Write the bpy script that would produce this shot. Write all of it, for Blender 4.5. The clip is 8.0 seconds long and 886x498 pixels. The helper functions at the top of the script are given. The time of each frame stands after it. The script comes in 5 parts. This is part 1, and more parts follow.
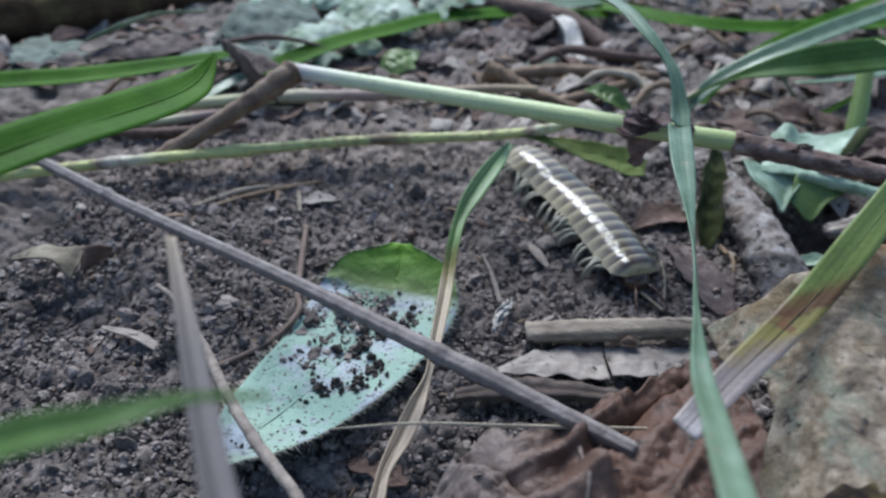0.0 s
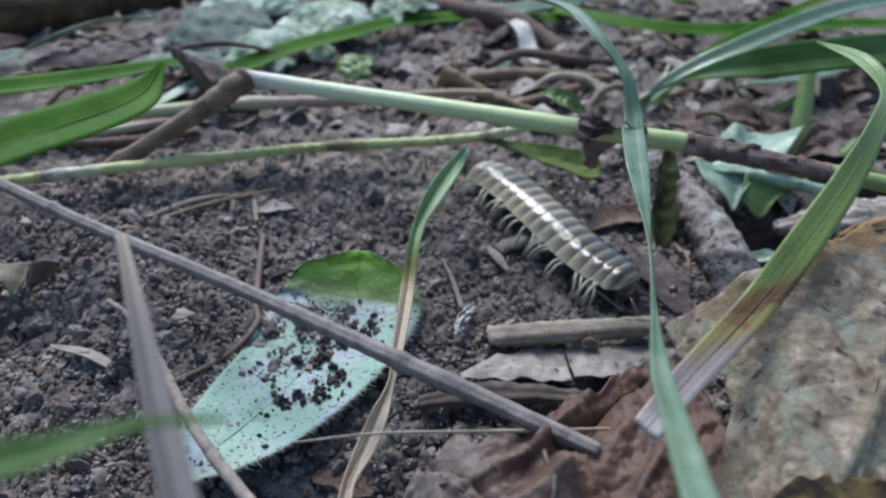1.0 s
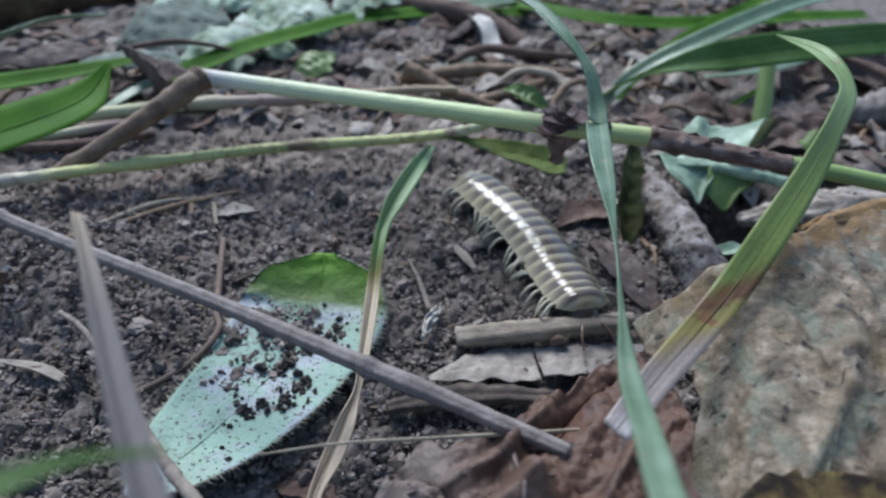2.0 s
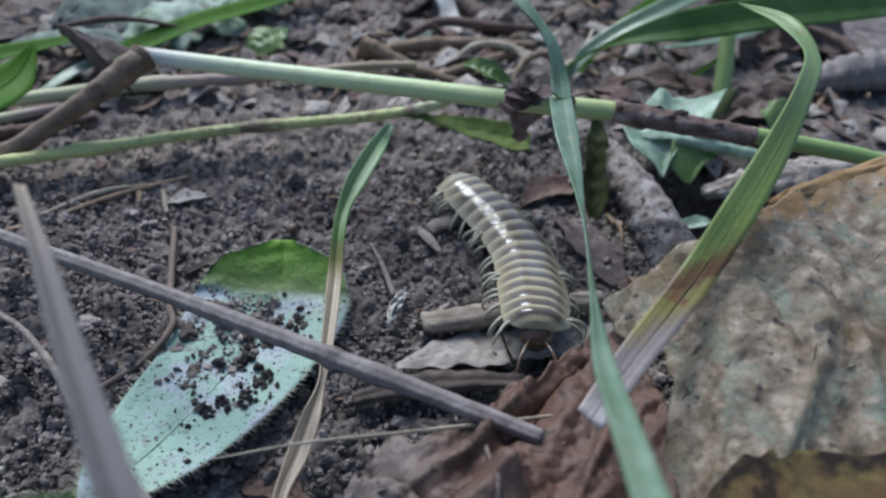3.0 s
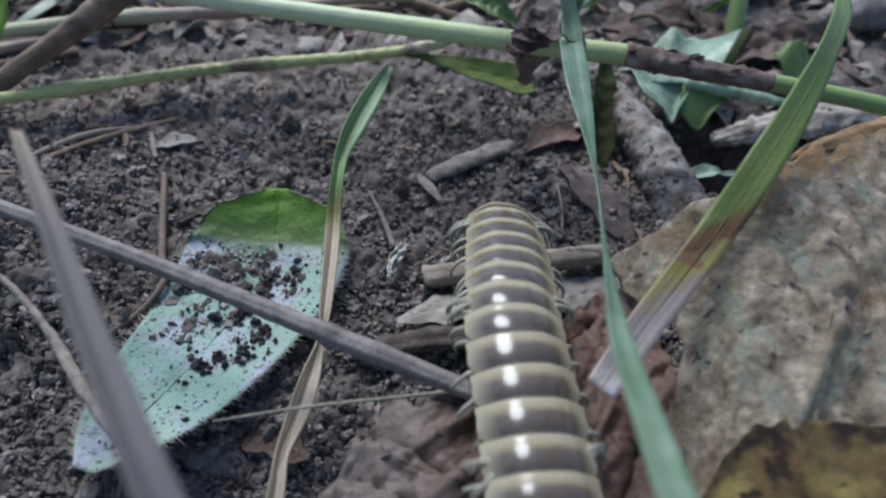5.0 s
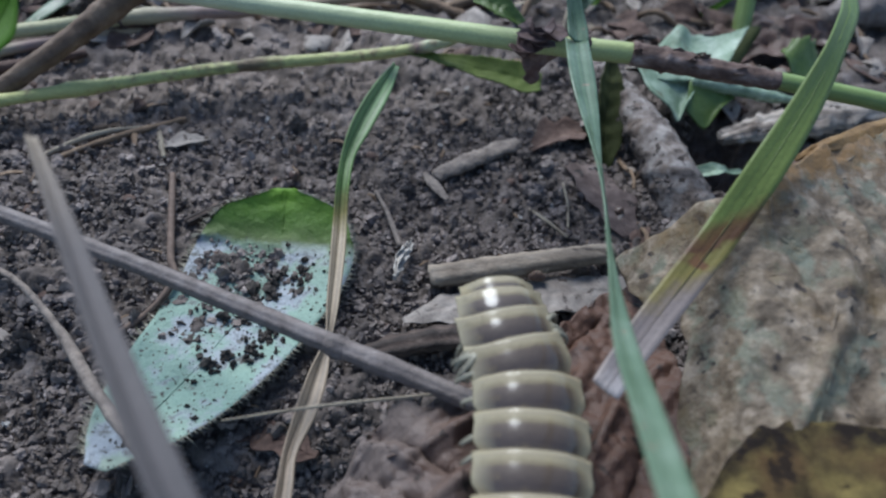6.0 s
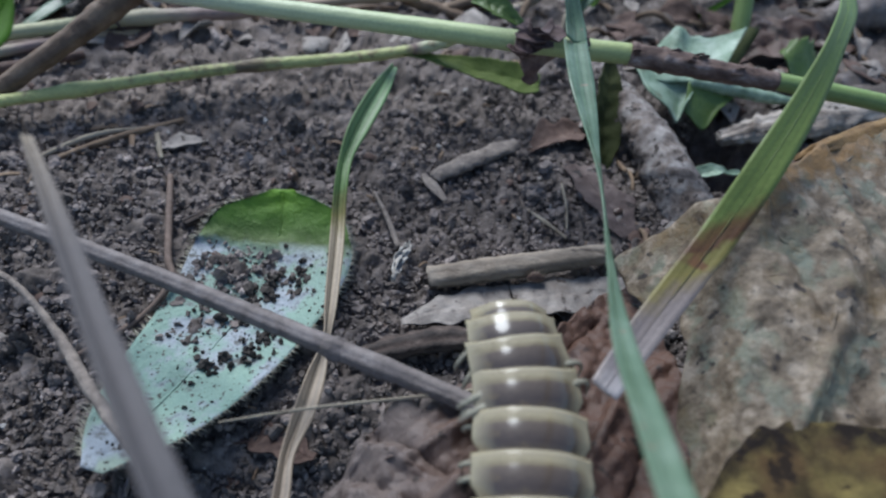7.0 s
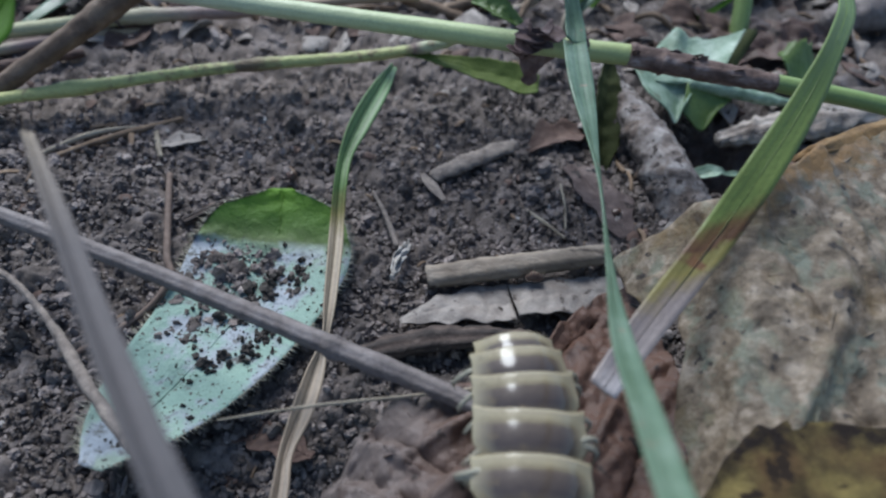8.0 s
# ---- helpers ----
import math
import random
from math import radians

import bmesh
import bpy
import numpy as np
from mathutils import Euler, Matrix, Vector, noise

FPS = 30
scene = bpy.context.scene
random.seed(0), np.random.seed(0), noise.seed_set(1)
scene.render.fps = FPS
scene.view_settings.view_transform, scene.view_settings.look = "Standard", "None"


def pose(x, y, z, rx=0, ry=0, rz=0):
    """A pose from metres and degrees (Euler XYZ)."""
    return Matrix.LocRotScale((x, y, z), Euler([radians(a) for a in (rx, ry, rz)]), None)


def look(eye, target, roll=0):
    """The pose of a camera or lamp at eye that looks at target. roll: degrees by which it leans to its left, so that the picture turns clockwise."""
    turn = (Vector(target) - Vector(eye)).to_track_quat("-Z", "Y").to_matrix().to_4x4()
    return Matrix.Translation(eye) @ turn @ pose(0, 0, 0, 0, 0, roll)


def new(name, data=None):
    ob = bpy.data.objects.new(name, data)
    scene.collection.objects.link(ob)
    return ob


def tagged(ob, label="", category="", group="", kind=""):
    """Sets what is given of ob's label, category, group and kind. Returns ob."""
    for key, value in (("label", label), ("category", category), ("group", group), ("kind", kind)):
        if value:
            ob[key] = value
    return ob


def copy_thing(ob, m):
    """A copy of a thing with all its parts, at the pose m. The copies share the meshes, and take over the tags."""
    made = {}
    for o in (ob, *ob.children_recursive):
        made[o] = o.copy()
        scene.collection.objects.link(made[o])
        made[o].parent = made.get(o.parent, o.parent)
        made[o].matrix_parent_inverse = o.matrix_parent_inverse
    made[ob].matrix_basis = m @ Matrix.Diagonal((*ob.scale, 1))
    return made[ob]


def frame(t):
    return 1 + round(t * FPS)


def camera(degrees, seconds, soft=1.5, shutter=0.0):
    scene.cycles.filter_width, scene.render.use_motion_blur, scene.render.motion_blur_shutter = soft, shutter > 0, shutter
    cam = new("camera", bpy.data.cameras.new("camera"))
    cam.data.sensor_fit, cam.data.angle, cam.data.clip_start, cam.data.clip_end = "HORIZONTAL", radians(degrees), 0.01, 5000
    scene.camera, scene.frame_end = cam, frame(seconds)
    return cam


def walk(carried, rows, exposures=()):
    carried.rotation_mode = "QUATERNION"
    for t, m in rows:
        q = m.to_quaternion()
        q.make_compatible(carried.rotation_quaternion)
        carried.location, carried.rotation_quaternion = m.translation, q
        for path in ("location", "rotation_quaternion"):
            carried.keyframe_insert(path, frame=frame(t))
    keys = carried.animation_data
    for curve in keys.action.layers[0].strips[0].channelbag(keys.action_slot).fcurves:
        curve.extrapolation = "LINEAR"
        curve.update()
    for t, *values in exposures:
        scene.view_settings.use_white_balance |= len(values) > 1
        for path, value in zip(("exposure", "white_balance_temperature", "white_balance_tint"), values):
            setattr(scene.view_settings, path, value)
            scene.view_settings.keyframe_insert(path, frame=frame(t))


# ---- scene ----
CM = 0.01  # the plan below is written in centimetres

# ---- camera ----
cam = camera(66.7, 8.0, soft=2.3, shutter=0.4)
PATH = [
    (0, (0.41, 0.123, 7.878), (0.28, 1.71, 6.668), 4.0),
    (0.5, (0.432, 0.113, 7.891), (0.377, 1.712, 6.692), 4.4),
    (1, (0.418, 0.186, 7.885), (0.403, 1.79, 6.69), 5.0),
    (1.5, (0.468, 0.263, 7.873), (0.49, 1.865, 6.676), 5.4),
    (3, (0.501, 0.763, 7.716), (0.687, 2.315, 6.468), 6.4),
    (3.5, (0.465, 0.895, 7.669), (0.689, 2.393, 6.363), 7.5),
    (4, (0.372, 0.98, 7.666), (0.616, 2.448, 6.33), 8.3),
    (4.5, (0.376, 1.201, 7.659), (0.607, 2.639, 6.289), 8.3),
    (6, (0.385, 1.26, 7.788), (0.58, 2.667, 6.38), 7.5),
    (6.5, (0.396, 1.26, 7.743), (0.586, 2.676, 6.344), 7.4),
    (7, (0.396, 1.262, 7.75), (0.594, 2.674, 6.348), 7.5),
    (7.5, (0.369, 1.253, 7.752), (0.572, 2.665, 6.35), 7.8),
    (8, (0.38, 1.235, 7.741), (0.584, 2.649, 6.342), 7.9),
]
walk(cam, [(t, look([v * CM for v in e], [v * CM for v in a], r)) for t, e, a, r in PATH], exposures=[(0.0, 0.85, 5830, 7), (1.5, 0.82, 5830, 7), (4.5, 0.62, 5830, 7), (8.0, 0.56, 5830, 7)])
cam.data.dof.use_dof = True
cam.data.dof.focus_distance = 0.097
cam.data.dof.aperture_fstop = 21

# ---- world and light: shade under trees, soft cool skylight ----
world = bpy.data.worlds.new("sky")
scene.world = world
world.use_nodes = True
wn = world.node_tree.nodes
sky = wn.new("ShaderNodeTexSky")
sky.sky_type = "NISHITA"
sky.sun_disc = False
sky.sun_elevation = radians(52)
sky.sun_rotation = radians(-25)
world.node_tree.links.new(sky.outputs[0], wn["Background"].inputs[0])
wn["Background"].inputs[1].default_value = 0.105
sun = new("sun", bpy.data.lights.new("sun", "SUN"))
sun.data.energy = 2.85
sun.data.angle = radians(32)
sun.data.color = (1.0, 0.98, 0.95)
sun.matrix_world = look((-0.45, 1.0, 1.4), (0, 0, 0))


# ---- materials ----
def material(name, stops, coord="noise", scale=1.0, rough=0.6, mottle=None, stripes=None, specks=None,
             bump=0.3, bump_scale=12.0, glow=0.0, coat=0.0, spec=0.4, stretch=(1, 1, 1), dirt=None, fade=None, rim=None, slant=0.0, coat_rough=0.15):
    """Colour ramp over noise or along the thing (uv v) or across it (uv u); mottle, stripes and specks on top; fine relief. Scales are per centimetre."""
    m = bpy.data.materials.new(name)
    m.use_nodes = True
    nt = m.node_tree
    nd, ln = nt.nodes, nt.links
    bsdf = nd["Principled BSDF"]
    tc = nd.new("ShaderNodeTexCoord")
    cmap = nd.new("ShaderNodeMapping")
    cmap.inputs["Scale"].default_value = [100 * s for s in stretch]
    ln.new(tc.outputs["Object"], cmap.inputs[0])

    def noise_at(sc, detail=5.0, rgh=0.6):
        n = nd.new("ShaderNodeTexNoise")
        n.inputs["Scale"].default_value = sc
        n.inputs["Detail"].default_value = detail
        n.inputs["Roughness"].default_value = rgh
        ln.new(cmap.outputs[0], n.inputs["Vector"])
        return n.outputs["Fac"]

    def ramp_of(fac, pts):
        r = nd.new("ShaderNodeValToRGB")
        while len(r.color_ramp.elements) < len(pts):
            r.color_ramp.elements.new(0.5)
        for e, (p, c) in zip(r.color_ramp.elements, pts):
            e.position, e.color = p, (*c, 1)
        ln.new(fac, r.inputs[0])
        return r.outputs[0]

    def mixed(fac, a, b, mode="MIX"):
        x = nd.new("ShaderNodeMix")
        x.data_type, x.blend_type = "RGBA", mode
        if isinstance(fac, float):
            x.inputs[0].default_value = fac
        else:
            ln.new(fac, x.inputs[0])
        ln.new(a, x.inputs[6])
        if isinstance(b, tuple):
            x.inputs[7].default_value = (*b, 1)
        else:
            ln.new(b, x.inputs[7])
        return x.outputs[2]

    def math_of(op, a, b):
        x = nd.new("ShaderNodeMath")
        x.operation = op
        ln.new(a, x.inputs[0])
        if isinstance(b, (int, float)):
            x.inputs[1].default_value = b
        else:
            ln.new(b, x.inputs[1])
        return x.outputs[0]

    sep = nd.new("ShaderNodeSeparateXYZ")
    ln.new(tc.outputs["UV"], sep.inputs[0])
    broad = noise_at(scale)
    if coord == "noise":
        fac = broad
    else:
        base = sep.outputs[1] if coord == "v" else sep.outputs[0]
        fac = math_of("ADD", base, math_of("MULTIPLY", math_of("SUBTRACT", broad, 0.5), 0.12))
        if slant:
            fac = math_of("SUBTRACT", fac, math_of("MULTIPLY", math_of("SUBTRACT", sep.outputs[0], 0.5), slant))
    col = ramp_of(fac, stops)
    height = noise_at(bump_scale, 6.0, 0.65)
    keep = ramp_of(sep.outputs[1], [(fade[0], (1, 1, 1)), (fade[1], (0, 0, 0))]) if fade else None

    def patches(col, spec_of, detail, rgh):
        c, sc, lo, hi = spec_of
        f = ramp_of(noise_at(sc, detail, rgh), [(lo, (0, 0, 0)), (hi, (1, 1, 1))])
        if keep:
            f = math_of("MULTIPLY", f, keep)
        return mixed(f, col, c)

    if mottle:
        col = patches(col, mottle, 4.0, 0.6)
    if stripes:
        n, amount = stripes
        w = math_of("SINE", math_of("MULTIPLY", math_of("ADD", sep.outputs[0], math_of("MULTIPLY", broad, 0.04)), n * 6.283), 0.0)
        g = ramp_of(math_of("ADD", math_of("MULTIPLY", w, 0.5), 0.5), [(0.15, (1 - amount,) * 3), (0.9, (1, 1, 1))])
        col = mixed(1.0, col, g, "MULTIPLY")
        height = math_of("ADD", height, math_of("MULTIPLY", w, amount * 0.8))
    if specks:
        col = patches(col, specks, 3.0, 0.5)
    if dirt:
        col = patches(col, dirt, 8.0, 0.7)
    if rim:
        c, wd, lo, hi = rim
        edge = ramp_of(math_of("ADD", sep.outputs[1], math_of("MULTIPLY", math_of("SUBTRACT", broad, 0.5), wd * 2)), [(wd * 0.4, (1, 1, 1)), (wd, (0, 0, 0))])
        edge = math_of("MULTIPLY", edge, ramp_of(noise_at(2.2, 6.0, 0.7), [(0.38, (0.25, 0.25, 0.25)), (0.56, (1, 1, 1))]))
        col = mixed(math_of("MULTIPLY", edge, ramp_of(sep.outputs[0], [(lo, (0, 0, 0)), (hi, (1, 1, 1))])), col, c)
    col = mixed(ramp_of(noise_at(40.0, 2.0), [(0.3, (0.78, 0.78, 0.78)), (0.7, (1.1, 1.1, 1.1))]), col, col)
    fine = ramp_of(noise_at(30.0, 3.0), [(0.3, (0.8, 0.8, 0.8)), (0.7, (1.0, 1.0, 1.0))])
    col = mixed(1.0, col, fine, "MULTIPLY")
    ln.new(col, bsdf.inputs["Base Color"])
    rr = nd.new("ShaderNodeMapRange")
    rr.inputs[3].default_value, rr.inputs[4].default_value = max(rough - 0.12, 0.05), min(rough + 0.12, 1.0)
    ln.new(height, rr.inputs[0])
    ln.new(rr.outputs[0], bsdf.inputs["Roughness"])
    bsdf.inputs["Specular IOR Level"].default_value = spec
    bsdf.inputs["Coat Weight"].default_value = coat
    bsdf.inputs["Coat Roughness"].default_value = coat_rough
    b = nd.new("ShaderNodeBump")
    b.inputs["Strength"].default_value = bump
    b.inputs["Distance"].default_value = 0.02 * CM * 2
    ln.new(height, b.inputs["Height"])
    ln.new(b.outputs[0], bsdf.inputs["Normal"])
    if glow:  # light that passes through a thin leaf
        tr = nd.new("ShaderNodeBsdfTranslucent")
        ln.new(col, tr.inputs[0])
        ms = nd.new("ShaderNodeMixShader")
        ms.inputs[0].default_value = glow
        ln.new(bsdf.outputs[0], ms.inputs[1])
        ln.new(tr.outputs[0], ms.inputs[2])
        ln.new(ms.outputs[0], nd["Material Output"].inputs[0])
    return m


SOIL_D, SOIL_M, SOIL_L = (0.060, 0.048, 0.041), (0.142, 0.117, 0.104), (0.28, 0.24, 0.22)
M_SOIL = material("humus soil", [(0.3, SOIL_D), (0.52, SOIL_M), (0.75, SOIL_L)], scale=2.5, rough=0.85, bump=1.0, bump_scale=20, spec=0.4,
                  specks=((0.30, 0.27, 0.24), 9.0, 0.70, 0.76))


def pale_mound(m):
    """The soil colour is multiplied to a paler tone on the low mound behind."""
    nd, ln = m.node_tree.nodes, m.node_tree.links
    bsdf = nd["Principled BSDF"]
    was = bsdf.inputs["Base Color"].links[0].from_socket
    tc, sep = nd.new("ShaderNodeTexCoord"), nd.new("ShaderNodeSeparateXYZ")
    ln.new(tc.outputs["Object"], sep.inputs[0])
    n = nd.new("ShaderNodeTexNoise")
    n.inputs["Scale"].default_value = 90
    n.inputs["Detail"].default_value = 6
    ln.new(tc.outputs["Object"], n.inputs["Vector"])
    a = nd.new("ShaderNodeMath")
    a.operation = "MULTIPLY_ADD"
    ln.new(n.outputs["Fac"], a.inputs[0])
    a.inputs[1].default_value = 0.05
    ln.new(sep.outputs[1], a.inputs[2])
    r = nd.new("ShaderNodeMapRange")
    r.inputs[1].default_value, r.inputs[2].default_value = 0.128, 0.158
    ln.new(a.outputs[0], r.inputs[0])
    x = nd.new("ShaderNodeMix")
    x.data_type, x.blend_type = "RGBA", "MULTIPLY"
    east = nd.new("ShaderNodeMapRange")
    east.inputs[1].default_value, east.inputs[2].default_value = 0.020, 0.002
    ln.new(sep.outputs[0], east.inputs[0])
    both = nd.new("ShaderNodeMath")
    both.operation = "MULTIPLY"
    ln.new(r.outputs[0], both.inputs[0])
    ln.new(east.outputs[0], both.inputs[1])
    last = both.outputs[0]
    for axis, near, gone in ((1, 0.175, 0.205), (0, -0.075, -0.11)):
        edge = nd.new("ShaderNodeMapRange")
        edge.inputs[1].default_value, edge.inputs[2].default_value = near, gone
        edge.inputs[3].default_value, edge.inputs[4].default_value = 1.0, 0.0
        ln.new(sep.outputs[axis], edge.inputs[0])
        mul = nd.new("ShaderNodeMath")
        mul.operation = "MULTIPLY"
        ln.new(last, mul.inputs[0])
        ln.new(edge.outputs[0], mul.inputs[1])
        last = mul.outputs[0]
    ln.new(last, x.inputs[0])
    ln.new(was, x.inputs[6])
    x.inputs[7].default_value = (1.32, 1.30, 1.27, 1)
    ln.new(x.outputs[2], bsdf.inputs["Base Color"])


pale_mound(M_SOIL)
M_CRUMB = material("soil crumb", [(0.3, SOIL_D), (0.55, SOIL_M), (0.8, SOIL_L)], scale=3.0, rough=0.8, bump=0.7, bump_scale=18, spec=0.45)
pale_mound(M_CRUMB)


def vary_by_piece(m, low, high):
    """Each joined piece a little darker or lighter than its neighbours."""
    nd, ln = m.node_tree.nodes, m.node_tree.links
    bsdf = nd["Principled BSDF"]
    was = bsdf.inputs["Base Color"].links[0].from_socket
    geo, rng_map, mul = nd.new("ShaderNodeNewGeometry"), nd.new("ShaderNodeMapRange"), nd.new("ShaderNodeMix")
    ln.new(geo.outputs["Random Per Island"], rng_map.inputs[0])
    rng_map.inputs[3].default_value, rng_map.inputs[4].default_value = low, high
    mul.data_type, mul.blend_type = "RGBA", "MULTIPLY"
    mul.inputs[0].default_value = 1.0
    ln.new(was, mul.inputs[6])
    ln.new(rng_map.outputs[0], mul.inputs[7])
    ln.new(mul.outputs[2], bsdf.inputs["Base Color"])


vary_by_piece(M_CRUMB, 0.65, 1.95)
M_STEM = material("fresh green stem", [(0.0, (0.22, 0.17, 0.15)), (0.03, (0.46, 0.43, 0.40)), (0.08, (0.54, 0.54, 0.44)), (0.18, (0.54, 0.58, 0.38)), (0.6, (0.44, 0.51, 0.25)), (1.0, (0.38, 0.44, 0.18))],
                  coord="v", scale=1.2, rough=0.5, stripes=(9, 0.07), bump=0.3, dirt=((0.24, 0.19, 0.10), 2.0, 0.60, 0.74))
M_STEM_G = material("green stem end", [(0.3, (0.20, 0.30, 0.09)), (0.7, (0.30, 0.38, 0.14))], scale=1.5, rough=0.45, stripes=(9, 0.1), bump=0.2)
M_STEM2 = material("yellow-green stem", [(0.0, (0.44, 0.44, 0.17)), (0.21, (0.42, 0.44, 0.17)), (0.235, (0.14, 0.09, 0.075)), (0.27, (0.50, 0.46, 0.36)), (0.33, (0.44, 0.45, 0.18)), (0.555, (0.42, 0.44, 0.17)),
                                          (0.575, (0.13, 0.095, 0.06)), (0.60, (0.17, 0.13, 0.07)), (0.625, (0.42, 0.44, 0.18)), (0.79, (0.42, 0.43, 0.18)), (0.82, (0.18, 0.11, 0.105)), (0.86, (0.46, 0.47, 0.30)), (1.0, (0.36, 0.44, 0.14))],
                   coord="v", scale=2.2, rough=0.55, bump=0.9, bump_scale=8, dirt=((0.20, 0.14, 0.08), 3.5, 0.53, 0.66))
M_STEM3 = material("pale straw stem", [(0.0, (0.42, 0.41, 0.22)), (0.35, (0.42, 0.41, 0.25)), (0.5, (0.27, 0.19, 0.17)), (0.7, (0.30, 0.22, 0.15)), (1.0, (0.36, 0.28, 0.17))],
                   coord="v", scale=1.5, rough=0.6, bump=0.4, dirt=((0.12, 0.08, 0.06), 2.0, 0.58, 0.75))
M_BARK = material("brown bark", [(0.25, (0.055, 0.032, 0.026)), (0.55, (0.12, 0.075, 0.058)), (0.8, (0.20, 0.14, 0.11))], scale=4.0, rough=0.8, bump=0.8, bump_scale=9)
M_TWIG = material("tan twig", [(0.25, (0.10, 0.062, 0.038)), (0.55, (0.20, 0.135, 0.085)), (0.8, (0.32, 0.24, 0.16))], scale=3.0, rough=0.75, bump=0.6, bump_scale=9)
M_ROD = material("grey dry stalk", [(0.25, (0.10, 0.082, 0.076)), (0.5, (0.19, 0.160, 0.148)), (0.8, (0.31, 0.275, 0.26))], scale=4.0, rough=0.65, stripes=(7, 0.22), bump=0.7, bump_scale=10)
M_STICK = material("weathered stalk", [(0.25, (0.13, 0.098, 0.072)), (0.5, (0.265, 0.215, 0.165)), (0.8, (0.43, 0.37, 0.30))], scale=3.0, rough=0.75, stripes=(6, 0.2), bump=0.9,
                   specks=((0.05, 0.035, 0.028), 5.0, 0.61, 0.69), stretch=(0.5, 1, 1))
M_DARKWOOD = material("dark rotten wood", [(0.25, (0.04, 0.03, 0.026)), (0.55, (0.095, 0.07, 0.058)), (0.8, (0.19, 0.15, 0.125))], scale=3.5, rough=0.85, stripes=(6, 0.5), bump=0.9)
M_ROOT = material("grey root", [(0.34, (0.075, 0.058, 0.050)), (0.46, (0.18, 0.15, 0.135)), (0.58, (0.29, 0.262, 0.245)), (0.72, (0.42, 0.395, 0.375))], scale=3.2, rough=0.8, bump=1.0, bump_scale=9,
                  mottle=((0.13, 0.095, 0.075), 2.0, 0.52, 0.68), specks=((0.04, 0.03, 0.026), 6.0, 0.58, 0.64))
M_SHEATH = material("flaking papery sheath", [(0.32, (0.07, 0.040, 0.030)), (0.48, (0.155, 0.10, 0.078)), (0.58, (0.25, 0.18, 0.15)), (0.68, (0.42, 0.36, 0.33))], scale=4.5, rough=0.7, stripes=(7, 0.10), bump=0.7, bump_scale=8, stretch=(0.4, 1, 1))
M_WOOD = material("weathered wood", [(0.32, (0.08, 0.06, 0.05)), (0.48, (0.32, 0.27, 0.23)), (0.75, (0.58, 0.53, 0.47))], scale=3.5, rough=0.85, stripes=(9, 0.35), bump=1.0, stretch=(0.35, 1, 1), specks=((0.04, 0.03, 0.025), 5.0, 0.60, 0.66))
M_ROOTLET = material("brown rootlet", [(0.3, (0.10, 0.068, 0.052)), (0.7, (0.19, 0.135, 0.105))], scale=4.0, rough=0.75, bump=0.5)
M_STRAW = material("dry straw", [(0.3, (0.25, 0.20, 0.14)), (0.7, (0.45, 0.39, 0.29))], scale=3.0, rough=0.6, stripes=(3, 0.3), bump=0.4)
M_TAN = material("tan dead leaf", [(0.32, (0.05, 0.036, 0.024)), (0.46, (0.15, 0.122, 0.082)), (0.7, (0.27, 0.235, 0.17))], scale=3.0, rough=0.7, bump=0.6, specks=((0.04, 0.03, 0.022), 4.5, 0.62, 0.69))
M_FLAKE = material("grey leaf flake", [(0.25, (0.155, 0.125, 0.105)), (0.5, (0.265, 0.23, 0.20)), (0.8, (0.39, 0.35, 0.315))], scale=3.0, rough=0.7, bump=0.5,
                   specks=((0.05, 0.035, 0.028), 4.5, 0.62, 0.69))
M_WHITE = material("bleached fibre", [(0.3, (0.38, 0.345, 0.30)), (0.7, (0.64, 0.61, 0.56))], scale=4.0, rough=0.7, bump=0.5, specks=((0.15, 0.11, 0.08), 8.0, 0.62, 0.7))
GR_D, GR_M, GR_L = (0.05, 0.135, 0.010), (0.085, 0.21, 0.018), (0.15, 0.30, 0.035)
M_GRASS = material("green grass blade", [(0.25, GR_D), (0.5, GR_M), (0.8, GR_L)], scale=0.8, rough=0.55, stripes=(6, 0.09), bump=0.2, glow=0.45, coat=0.0, spec=0.12, stretch=(1, 1, 1))
M_GRASS_P = material("bluish green grass blade", [(0.25, (0.12, 0.195, 0.11)), (0.5, (0.185, 0.275, 0.17)), (0.8, (0.30, 0.39, 0.28))], scale=2.0, rough=0.38, stripes=(4, 0.16), bump=0.2,
                     glow=0.3, coat=0.25, specks=((0.30, 0.26, 0.18), 6.0, 0.64, 0.72))
M_ARC = material("ageing grass blade", [(0.000, (0.52, 0.46, 0.43)), (0.050, (0.34, 0.285, 0.26)), (0.150, (0.24, 0.195, 0.175)), (0.185, (0.22, 0.17, 0.10)), (0.208, (0.23, 0.19, 0.055)), (0.230, (0.19, 0.165, 0.045)), (0.245, (0.11, 0.05, 0.022)), (0.272, (0.14, 0.085, 0.028)), (0.31, (0.18, 0.23, 0.055)),
                                        (0.675, (0.155, 0.225, 0.065)), (0.825, (0.18, 0.265, 0.09)), (0.97, (0.14, 0.24, 0.06)), (1.000, (0.08, 0.15, 0.03))],
                 coord="v", scale=1.8, rough=0.45, stripes=(5, 0.11), bump=0.3, glow=0.15, coat=0.05, specks=((0.17, 0.085, 0.035), 2.6, 0.66, 0.74), slant=0.075)
